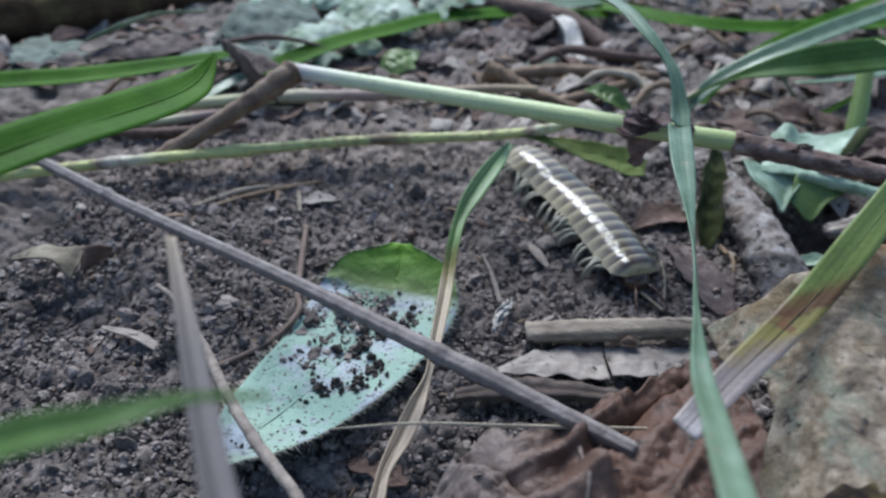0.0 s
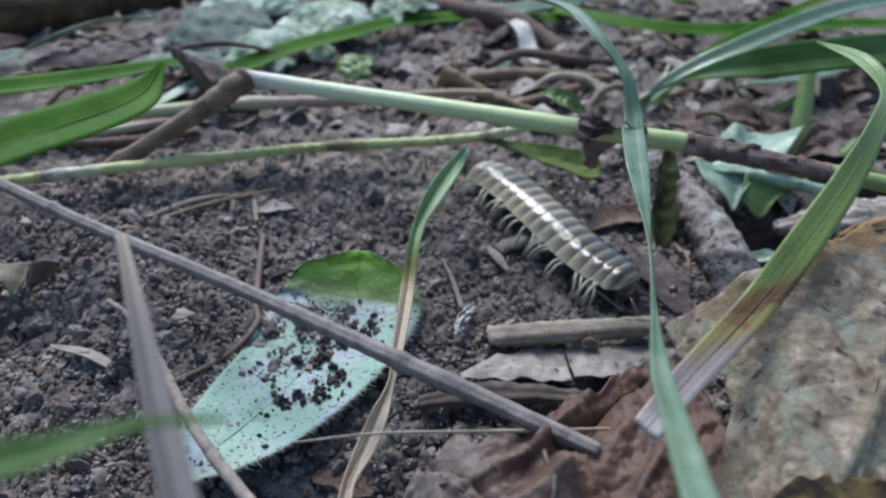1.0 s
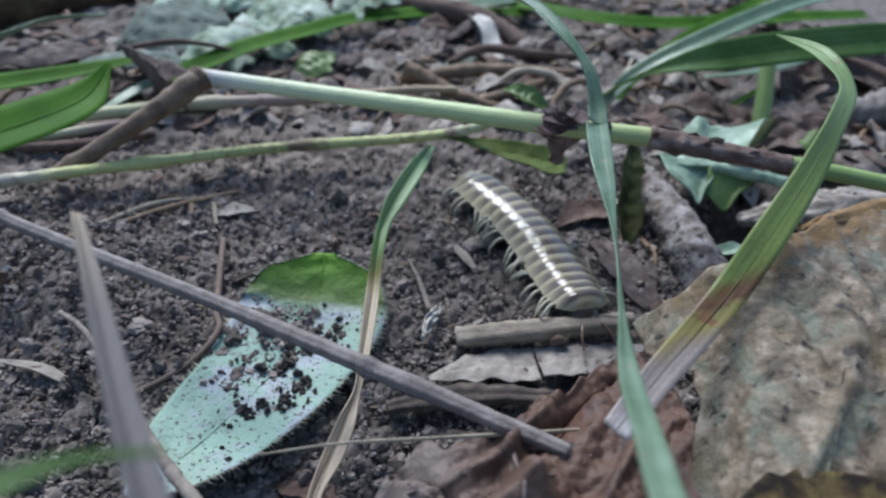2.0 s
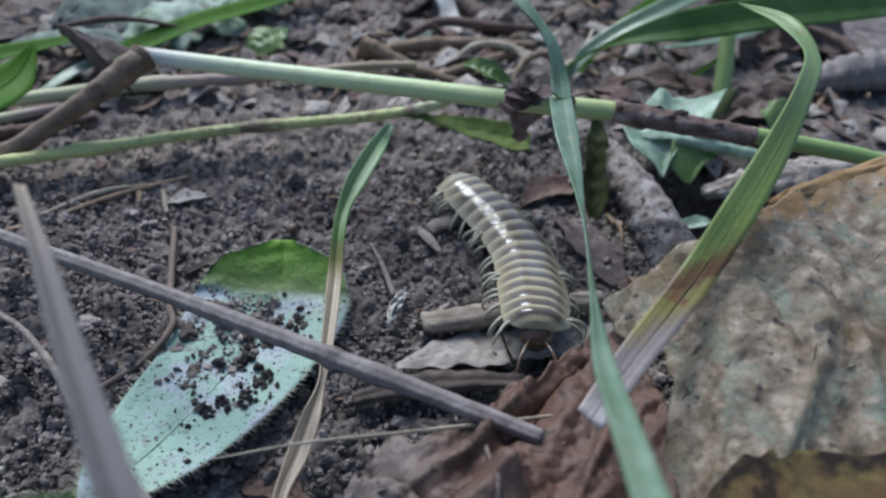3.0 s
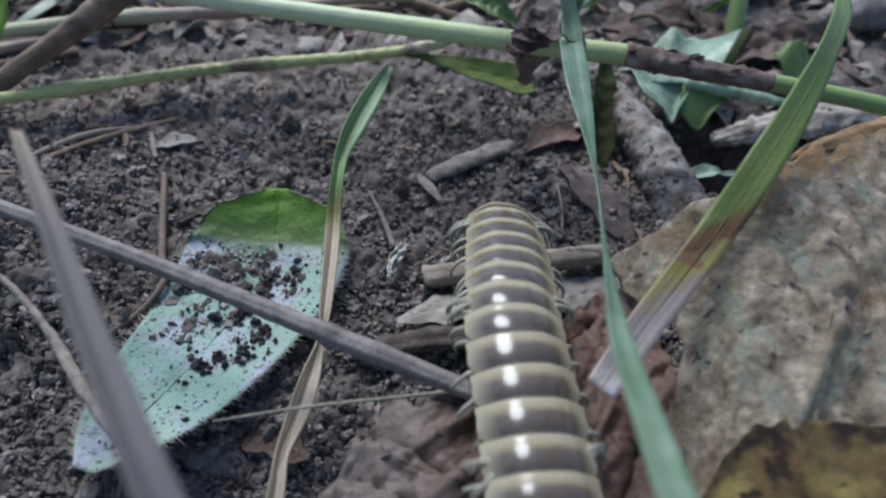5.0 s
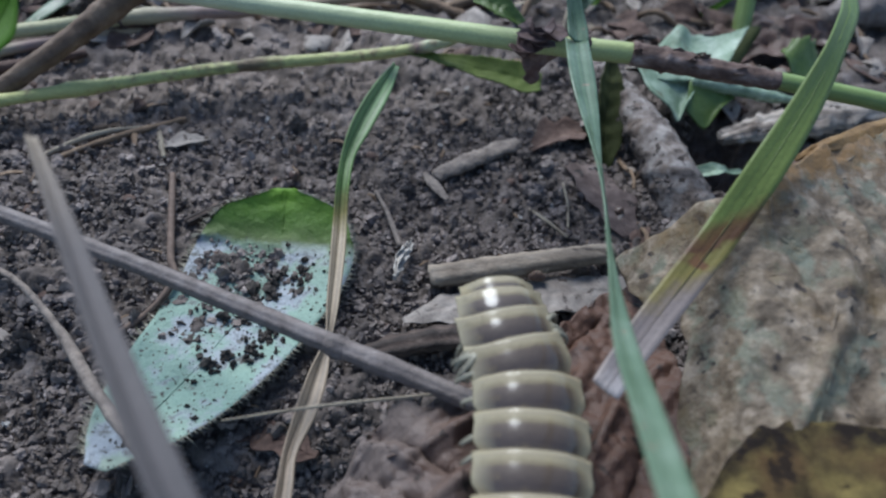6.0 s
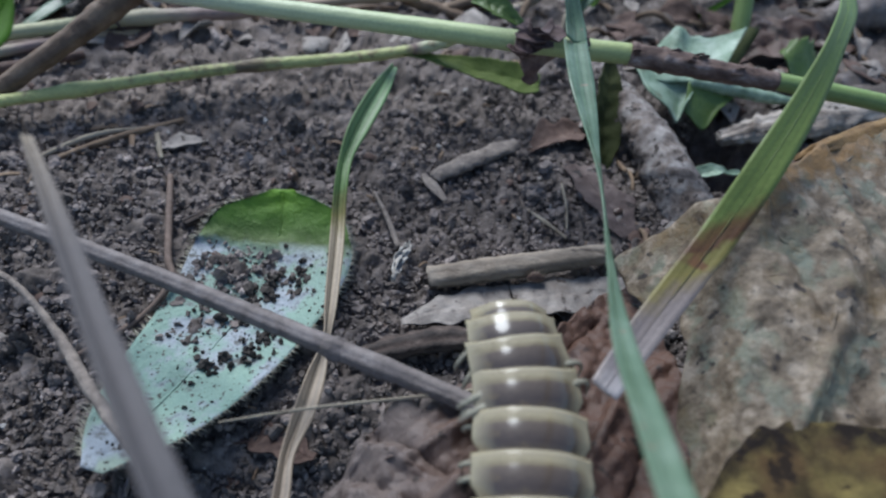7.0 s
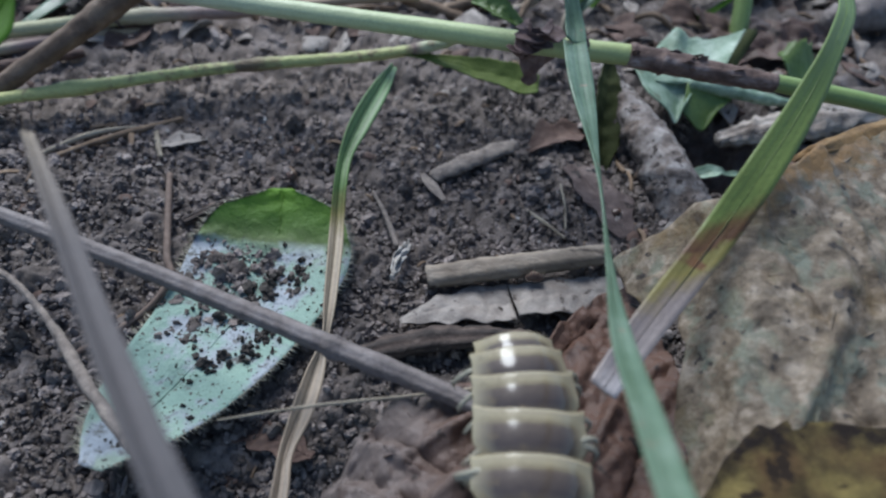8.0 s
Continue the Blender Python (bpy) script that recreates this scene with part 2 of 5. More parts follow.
M_DRYBLADE = material("half-dried blade", [(0.0, (0.16, 0.27, 0.12)), (0.15, (0.19, 0.29, 0.12)), (0.30, (0.13, 0.22, 0.06)), (0.36, (0.30, 0.26, 0.09)), (0.42, (0.48, 0.385, 0.26)), (0.62, (0.38, 0.30, 0.215)), (1.0, (0.27, 0.21, 0.155))],
                      coord="v", scale=1.5, rough=0.5, stripes=(3, 0.3), bump=0.3, glow=0.1)
# pale blue-green stops and mottle paint sky sheen; dark olive stop paints the bend's shade
M_HAIRY = material("hairy leaf with painted sky sheen", [(0.0, (0.40, 0.48, 0.38)), (0.25, (0.31, 0.46, 0.37)), (0.56, (0.31, 0.44, 0.36)), (0.635, (0.25, 0.34, 0.22)), (0.675, (0.12, 0.17, 0.05)), (0.80, (0.12, 0.23, 0.03)), (1.0, (0.20, 0.38, 0.03))],
                   coord="v", scale=3.5, rough=0.5, spec=0.4, bump=1.0, bump_scale=9, glow=0.2, mottle=((0.42, 0.46, 0.50), 1.5, 0.50, 0.60), fade=(0.61, 0.69),
                   specks=((0.08, 0.075, 0.065), 15.0, 0.615, 0.66), dirt=((0.13, 0.13, 0.115), 3.0, 0.56, 0.66))
M_GRASS_N = material("pale green grass blade", [(0.25, (0.075, 0.145, 0.03)), (0.5, (0.125, 0.22, 0.06)), (0.8, (0.21, 0.32, 0.13))], scale=1.2, rough=0.5, stripes=(5, 0.12), bump=0.2, glow=0.35, spec=0.2)
M_GREENLEAF = material("green leaf", [(0.25, (0.06, 0.11, 0.025)), (0.55, (0.13, 0.20, 0.05)), (0.8, (0.22, 0.29, 0.10))], scale=1.2, rough=0.45, bump=0.4, glow=0.2, coat=0.1)
M_OLIVELEAF = material("olive green leaf", [(0.25, (0.06, 0.09, 0.02)), (0.55, (0.13, 0.17, 0.045)), (0.8, (0.21, 0.25, 0.09))], scale=1.6, rough=0.6, bump=0.5, glow=0.15, spec=0.15)
M_TEALLEAF = material("grey-green leaf underside", [(0.28, (0.12, 0.185, 0.11)), (0.45, (0.24, 0.335, 0.235)), (0.6, (0.37, 0.47, 0.36)), (0.75, (0.52, 0.60, 0.50))], scale=2.4, rough=0.5, bump=0.6, glow=0.15, dirt=((0.13, 0.14, 0.08), 2.6, 0.56, 0.72))
M_PALELEAF = material("bleached green leaf", [(0.36, (0.06, 0.10, 0.045)), (0.46, (0.17, 0.25, 0.15)), (0.58, (0.36, 0.44, 0.35)), (0.74, (0.60, 0.65, 0.57))], scale=1.1, rough=0.6, bump=0.5, glow=0.15, dirt=((0.09, 0.10, 0.055), 1.6, 0.54, 0.66))
M_DARKLEAF = material("dark green torn leaf", [(0.25, (0.022, 0.028, 0.010)), (0.6, (0.05, 0.058, 0.020)), (0.85, (0.09, 0.088, 0.035))], scale=1.5, rough=0.7, bump=0.5, glow=0.1, spec=0.12)
M_BROWNLEAF = material("crumpled brown leaf", [(0.25, (0.032, 0.016, 0.010)), (0.5, (0.088, 0.050, 0.036)), (0.75, (0.155, 0.10, 0.078))], scale=1.6, rough=0.5, bump=1.0, bump_scale=7, spec=0.4,
                       mottle=((0.20, 0.165, 0.155), 1.3, 0.54, 0.68), specks=((0.02, 0.013, 0.010), 3.2, 0.60, 0.66))
M_CRUMPLED = material("greyish to red-brown crumpled leaf", [(0.0, (0.165, 0.133, 0.12)), (0.28, (0.15, 0.115, 0.10)), (0.42, (0.125, 0.080, 0.062)), (0.55, (0.105, 0.058, 0.040)), (1.0, (0.10, 0.052, 0.034))], coord="u", scale=1.6, rough=0.5, bump=0.9, bump_scale=8, spec=0.35,
                       mottle=((0.06, 0.035, 0.027), 1.5, 0.54, 0.68), specks=((0.025, 0.016, 0.012), 4.0, 0.62, 0.68))
M_BIGLEAF = material("mottled tan dead leaf", [(0.36, (0.075, 0.052, 0.030)), (0.44, (0.128, 0.094, 0.060)), (0.52, (0.168, 0.126, 0.083)), (0.66, (0.31, 0.25, 0.185))], scale=4.6, rough=0.55, bump=1.0, bump_scale=9,
                     mottle=((0.155, 0.170, 0.125), 2.6, 0.50, 0.62), specks=((0.030, 0.022, 0.018), 4.0, 0.64, 0.68), dirt=((0.15, 0.10, 0.048), 1.3, 0.50, 0.63), rim=((0.25, 0.145, 0.055), 0.13, 0.40, 0.56))
M_YLEAF = material("yellow-brown leaf", [(0.34, (0.035, 0.024, 0.011)), (0.44, (0.075, 0.054, 0.022)), (0.54, (0.125, 0.095, 0.034)), (0.70, (0.19, 0.145, 0.05))], scale=2.4, rough=0.7, bump=0.9, spec=0.12,
                   mottle=((0.085, 0.052, 0.022), 1.8, 0.50, 0.66), specks=((0.02, 0.013, 0.008), 3.5, 0.60, 0.66), rim=((0.012, 0.008, 0.006), 0.14, 0.0, 0.01))
M_PURPLELEAF = material("purplish brown leaf", [(0.25, (0.05, 0.036, 0.033)), (0.5, (0.105, 0.078, 0.071)), (0.75, (0.19, 0.15, 0.137))], scale=3.0, rough=0.7, bump=0.8, spec=0.2, specks=((0.03, 0.022, 0.02), 4.0, 0.62, 0.68))
M_MOSS = material("grey-green felt leaf", [(0.25, (0.06, 0.07, 0.055)), (0.55, (0.14, 0.17, 0.14)), (0.8, (0.25, 0.29, 0.25))], scale=2.0, rough=0.85, bump=0.7)
M_LEG = material("pale yellow leg", [(0.3, (0.29, 0.27, 0.20)), (0.7, (0.42, 0.39, 0.30))], scale=5.0, rough=0.4, bump=0.1, glow=0.1)
M_HEAD = material("brown chitin", [(0.3, (0.05, 0.026, 0.015)), (0.7, (0.12, 0.068, 0.042))], scale=5.0, rough=0.3, bump=0.1, coat=0.3)


def chitin_bands(name, front):
    """Glossy rings: cream hind margin and keels, a dark lens-shaped saddle, paler front."""
    m = material(name, [(0.0, (0.335, 0.287, 0.19)), (0.17, (0.325, 0.272, 0.17)), (0.26, (0.21, 0.17, 0.10)), (0.34, (0.100, 0.074, 0.054)), (0.70, (0.060, 0.045, 0.038)), (0.86, front), (1.0, front)],
                 coord="v", scale=3.0, rough=0.45, bump=0.25, coat=0.95, coat_rough=0.16, spec=0.1, mottle=((0.13, 0.095, 0.055), 6.0, 0.58, 0.75))
    nd, ln = m.node_tree.nodes, m.node_tree.links
    bsdf = nd["Principled BSDF"]
    was = bsdf.inputs["Base Color"].links[0].from_socket
    sep = nd.new("ShaderNodeSeparateXYZ")
    tc = nd.new("ShaderNodeTexCoord")
    ln.new(tc.outputs["UV"], sep.inputs[0])
    r = nd.new("ShaderNodeValToRGB")
    for e, (q, c) in zip([r.color_ramp.elements[0], r.color_ramp.elements[1], r.color_ramp.elements.new(0.2), r.color_ramp.elements.new(0.8)], [(0.10, 1), (0.90, 1), (0.24, 0), (0.76, 0)]):
        e.position, e.color = q, (c, c, c, 1)
    ln.new(sep.outputs[0], r.inputs[0])
    x = nd.new("ShaderNodeMix")
    x.data_type = "RGBA"
    ln.new(r.outputs[0], x.inputs[0])
    ln.new(was, x.inputs[6])
    x.inputs[7].default_value = (0.33, 0.285, 0.185, 1)
    ln.new(x.outputs[2], bsdf.inputs["Base Color"])
    return m


M_BAND = chitin_bands("banded chitin", (0.10, 0.078, 0.058))
M_COLLAR = chitin_bands("collar chitin", (0.35, 0.30, 0.185))
M_BRACT = material("dry purple-brown bract", [(0.25, (0.06, 0.034, 0.030)), (0.5, (0.14, 0.088, 0.08)), (0.75, (0.28, 0.21, 0.195))], scale=4.0, rough=0.7, bump=0.6)
M_FRONT = material("grey dead grass", [(0.0, (0.26, 0.21, 0.155)), (0.12, (0.20, 0.165, 0.135)), (0.3, (0.115, 0.10, 0.097)), (1.0, (0.085, 0.078, 0.082))], coord="v", scale=2.0, rough=0.7, stripes=(3, 0.2), bump=0.4)
M_CURL = material("orange-brown curled margin", [(0.25, (0.12, 0.06, 0.02)), (0.5, (0.25, 0.145, 0.05)), (0.8, (0.38, 0.25, 0.11))], scale=2.5, rough=0.6, bump=0.8)
M_DIRT = material("black soil speck", [(0.3, (0.022, 0.018, 0.015)), (0.7, (0.06, 0.05, 0.042))], scale=6.0, rough=0.8, bump=0.6)
M_STRAND = material("grey-brown root strand", [(0.3, (0.13, 0.105, 0.09)), (0.5, (0.23, 0.19, 0.16)), (0.75, (0.36, 0.30, 0.25))], scale=5.0, rough=0.8, bump=0.9, bump_scale=14)
M_GRIT = material("pale grit", [(0.3, (0.25, 0.23, 0.21)), (0.7, (0.48, 0.46, 0.44))], scale=6.0, rough=0.6, bump=0.4)
M_LOG = material("brown rotten log", [(0.3, (0.035, 0.020, 0.012)), (0.5, (0.07, 0.045, 0.027)), (0.75, (0.14, 0.11, 0.05))], scale=1.2, rough=0.9, stripes=(5, 0.3), bump=0.7, spec=0.1)
M_WOODY = material("brown woody stalk", [(0.25, (0.075, 0.045, 0.028)), (0.5, (0.165, 0.108, 0.07)), (0.8, (0.27, 0.20, 0.14))], scale=3.0, rough=0.65, stripes=(6, 0.2), bump=0.6)


# ---- shape helpers, in centimetres ----
def spline(pts, n):
    """n + 1 points on a smooth curve through pts, which may be of any dimension."""
    p = np.array(pts, float)
    p = np.vstack([2 * p[0] - p[1], p, 2 * p[-1] - p[-2]])
    out = []
    for s in np.linspace(0, len(p) - 3, n + 1):
        i = min(int(s), len(p) - 4)
        f = s - i
        a, b, c, d = p[i:i + 4]
        out.append(0.5 * (2 * b + (c - a) * f + (2 * a - 5 * b + 4 * c - d) * f * f + (3 * b - a - 3 * c + d) * f ** 3))
    return np.array(out)


def nz(x, y, z, s=1.0):
    return noise.noise((x * s, y * s, z * s))


def mesh_of(name, verts, faces, uvs=None, ribs=(), smooth=True):
    me = bpy.data.meshes.new(name)
    me.from_pydata([tuple(np.asarray(v) * CM) for v in verts], [], faces)
    if uvs is not None:
        layer = me.uv_layers.new(name="UVMap")
        idx = np.empty(len(me.loops), int)
        me.loops.foreach_get("vertex_index", idx)
        layer.data.foreach_set("uv", np.asarray(uvs, float)[idx].ravel())
    if smooth:
        me.polygons.foreach_set("use_smooth", [True] * len(me.polygons))
    me.update()
    return me


def part(name, mesh, mat, parent=None, label=""):
    """Links mesh as one object, under parent if there is one."""
    ob = new(name, mesh)
    if mat and not mesh.materials:
        mesh.materials.append(mat)
    if parent:
        ob.parent = parent
    return tagged(ob, label)


def holder(name, label, category, group="", kind=""):
    e = new(name)
    e.empty_display_size = 0.01
    return tagged(e, label, category, group, kind)


def tube(pts, radii, n=40, m=10, rough=0.0, seed=0.0, flat=1.0, nodes=()):
    """A stalk along pts: radii at the points, rough for uneven bark, nodes (place along, swelling) for joints."""
    c = spline(pts, n)
    r = spline([[v] for v in radii], n)[:, 0]
    for at, swell in nodes:
        r = r * (1 + swell * np.exp(-((np.linspace(0, 1, n + 1) - at) / 0.018) ** 2))
    tan = np.gradient(c, axis=0)
    tan /= np.linalg.norm(tan, axis=1)[:, None]
    side = np.cross(tan[0], (0, 0, 1.0))
    if np.linalg.norm(side) < 0.1:
        side = np.cross(tan[0], (1.0, 0, 0))
    verts, uvs, faces = [], [], []
    for i in range(n + 1):
        side = side - tan[i] * (side @ tan[i])
        side /= np.linalg.norm(side)
        up = np.cross(side, tan[i])
        for k in range(m):
            a = 2 * math.pi * k / m
            q = r[i] * (1 + rough * nz(c[i][0] + math.cos(a) * 0.3 + seed, c[i][1] + math.sin(a) * 0.3, c[i][2], 5.0) * 1.6
                        + rough * 0.7 * nz(c[i][0] + seed, c[i][1] + math.cos(a) * r[i], c[i][2] + math.sin(a) * r[i], 16.0))
            verts.append(c[i] + side * math.cos(a) * q + up * math.sin(a) * q * flat)
            uvs.append((k / m, i / n))
    for i in range(n):
        for k in range(m):
            a, b = i * m + k, i * m + (k + 1) % m
            faces.append((a, b, b + m, a + m))
    for i, order in ((0, -1), (n, 1)):
        verts.append(c[i] + tan[i] * r[i] * 0.25 * order)
        uvs.append((0.5, i / n))
        hub = len(verts) - 1
        for k in range(m):
            a, b = i * m + k, i * m + (k + 1) % m
            faces.append((b, a, hub) if order < 0 else (a, b, hub))
    return verts, faces, uvs


def sheet(fn, nu, nv, thick):
    """A thin solid: fn(u, v), u and v from 0 to 1, gives its upper face."""
    top = np.array([[fn(u, v) for u in np.linspace(0, 1, nu + 1)] for v in np.linspace(0, 1, nv + 1)])
    du, dv = np.gradient(top, axis=1), np.gradient(top, axis=0)
    nrm = np.cross(du, dv)
    ln = np.linalg.norm(nrm, axis=2)[..., None]
    nrm = nrm / np.maximum(ln, 1e-9)
    low = top - nrm * thick
    w = nu + 1
    cnt = w * (nv + 1)
    verts = list(top.reshape(-1, 3)) + list(low.reshape(-1, 3))
    uv1 = [(u, v) for v in np.linspace(0, 1, nv + 1) for u in np.linspace(0, 1, nu + 1)]
    faces = []
    for j in range(nv):
        for i in range(nu):
            a = j * w + i
            faces.append((a, a + 1, a + w + 1, a + w))
            faces.append((cnt + a, cnt + a + w, cnt + a + w + 1, cnt + a + 1))
    rim = [i for i in range(nu)] + [j * w + nu for j in range(nv)] + [nv * w + i for i in range(nu, 0, -1)] + [j * w for j in range(nv, 0, -1)]
    for a, b in zip(rim, rim[1:] + rim[:1]):
        faces.append((b, a, cnt + a, cnt + b))
    return verts, faces, uv1 + uv1


def ribbon(pts, widths, rolls, fold=0.12, thick=0.02, n=48, m=8, wave=0.0, seed=0.0):
    """A grass blade along pts: full widths, roll in degrees about its own line, fold along the midrib."""
    c = spline(pts, n)
    w = spline([[v] for v in widths], n)[:, 0]
    ro = spline([[v] for v in rolls], n)[:, 0]
    tan = np.gradient(c, axis=0)
    tan /= np.linalg.norm(tan, axis=1)[:, None]

    def fn(u, v):
        i = min(int(round(v * n)), n)
        side = np.cross(tan[i], (0, 0, 1.0))
        side /= max(np.linalg.norm(side), 1e-6)
        up = np.cross(side, tan[i])
        a = radians(ro[i])
        s2 = side * math.cos(a) + up * math.sin(a)
        u2 = up * math.cos(a) - side * math.sin(a)
        t = 2 * u - 1
        wob = wave * nz(v * 9 + seed, t * 2, seed)
        return c[i] + s2 * t * max(w[i], 0.004) / 2 + u2 * (abs(t) * fold * w[i] + 0.012 * math.cos(t * 14) * min(w[i], 0.3) + wob)
    return (*sheet(fn, m, n, thick), [("midrib", [fn(0.5, v) for v in np.linspace(0, 1, 9)], 0.028 * float(np.mean(w)))])


def oval_leaf(axis, widths, cup=0.15, crinkle=0.06, thick=0.02, nu=20, nv=40, roll=0.0, seed=0.0, veins=7, teeth=0.0, ragged=0.0):
    """A leaf: its midrib along axis, full widths along it, cupped across, with sunken veins, toothed or ragged margins."""
    c = spline(axis, nv)
    w = spline([[v] for v in widths], nv)[:, 0]
    tan = np.gradient(c, axis=0)
    tan /= np.linalg.norm(tan, axis=1)[:, None]
    a = radians(roll)

    def fn(u, v):
        i = min(int(round(v * nv)), nv)
        side = np.cross(tan[i], (0, 0, 1.0))
        side /= max(np.linalg.norm(side), 1e-6)
        up = np.cross(side, tan[i])
        s2 = side * math.cos(a) + up * math.sin(a)
        u2 = up * math.cos(a) - side * math.sin(a)
        t = 2 * u - 1
        half = max(w[i], 0.01) / 2
        half *= 1 + teeth * ((v * veins * 3) % 1.0 - 0.5) + ragged * nz(v * 7 + seed, t * 0.5, seed * 2)
        p = c[i] + s2 * t * half
        vein = 0.03 * crinkle / 0.06 * (math.cos((v + abs(t) * 0.12) * veins * 6.283)) * (1 - abs(t)) * min(half, 0.6)
        rib = -0.05 * min(half, 0.6) * math.exp(-(t / 0.1) ** 2)
        lump = crinkle * (nz(p[0] + seed, p[1], p[2], 1.3) + 0.5 * nz(p[0] + seed, p[1], p[2], 4.0))
        return p + u2 * (cup * half * t * t + vein + rib + lump)
    return (*sheet(fn, nu, nv, thick), [("midrib", [fn(0.5, v) for v in np.linspace(0, 0.97, 9)], 0.018 * float(np.mean(w)))])


def patch(far, near, nu, nv, lump, thick=0.025, sag=0.0, seed=0.0, folds=(), ragged=0.1, mid=0.5, crease=0.4, bite=None, ridges=(), fine=0.12):
    """A broad dead leaf between its far and its near margin, crumpled, with folds (place along, height, width), sharp ridges (from, to, height, width) and a bitten side."""
    a, b = spline(far, 400), spline(near, 400)

    def fn(u, v):
        if bite:
            u0 = float(np.interp(v, bite[0], bite[1])) + 0.02 * nz(v * 9, seed, 1.0)
            u = u0 + (1 - u0) * u
        i = min(max(int(round(u * 400)), 0), 400)
        e = ragged * nz(u * 11 + seed, 3.1, seed) * (1 - v) ** 4
        p = a[i] * (1 - v - e) + b[i] * (v + e)
        x, y = p[0] + seed, p[1]
        c1, c2 = 0.8 * x + 0.6 * y, -0.6 * x + 0.8 * y
        q = lump * (0.8 * nz(x, y, 0, 0.6) + crease * (0.55 - 2.0 * abs(nz(c1 * 0.3, c2, 5, 0.9)) - 0.95 * abs(nz(c1 * 0.4, c2, 8, 2.6))) + fine * nz(x, y, 9, 3.8) + 0.6 * fine * nz(x, y, 2, 9.0))
        for (x0, y0), (x1, y1), hgt, wid in ridges:
            f = min(max(((p[0] - x0) * (x1 - x0) + (p[1] - y0) * (y1 - y0)) / ((x1 - x0) ** 2 + (y1 - y0) ** 2), 0.0), 1.0)
            q += hgt * math.exp(-math.hypot(p[0] - x0 - f * (x1 - x0), p[1] - y0 - f * (y1 - y0)) / wid)
        for at, hgt, wid in folds:
            q += hgt * math.exp(-abs((u + 0.12 * math.sin(v * 5 + seed) - at) / wid) ** 1.3)
        return p + np.array((0, 0, q + sag * math.sin(math.pi * v)))
    ribs = [("midrib", [fn(mid, v) for v in np.linspace(0.0, 0.9, 12)], 0.035)]
    for k in range(4):
        for sgn in (-1, 1):
            v0 = 0.12 + 0.2 * k
            ribs.append(("vein", [fn(mid + sgn * 0.36 * f, min(max(v0 - 0.14 * f + 0.03 * math.sin(f * 3), 0), 1)) for f in np.linspace(0, 1, 8)], 0.016))
    return (*sheet(fn, nu, nv, thick), ribs)


def thing(name, shape, mat, label, category, group="", kind="", ribs=True):
    ob = part(name, mesh_of(name, *shape), mat)
    if len(shape) > 3 and ribs:
        for what, line, r in shape[3]:
            part(what, mesh_of(what, *tube(line, [r] + [r * 0.9] * (len(line) - 2) + [r * 0.4], n=24, m=6)), mat, ob)
    return tagged(ob, label, category, group, kind)


def smoothstep(a, b, x):
    s = min(max((x - a) / (b - a), 0.0), 1.0)
    return s * s * (3 - 2 * s)


# ---- ground ----
def gz(x, y):
    """Height of the soil, without its crumbs."""
    z = 0.35 * smoothstep(11, 15, y) - 0.12
    z -= 0.45 * smoothstep(9.5, 6.0, y)
    z += 0.25 * smoothstep(3.0, 7.0, x)
    z -= 0.5 * smoothstep(6.8, 5.2, y) * smoothstep(-3.4, -2.0, x)
    z -= 1.5 * math.exp(-((x - 6.9) / 0.9) ** 4 - ((y - 11.8) / 0.9) ** 4)
    z -= 0.7 * math.exp(-((x - 9.4) / 1.3) ** 2 - ((y - 15.7) / 0.7) ** 2)
    z -= 0.5 * math.exp(-((x + 6.7) / 0.9) ** 2 - ((y - 8.0) / 0.5) ** 2)
    z += 0.25 * smoothstep(18, 24, y)
    z += 0.14 * nz(x, y, 1.0, 0.45) + 0.08 * nz(x, y, 4.0, 1.1)
    return z


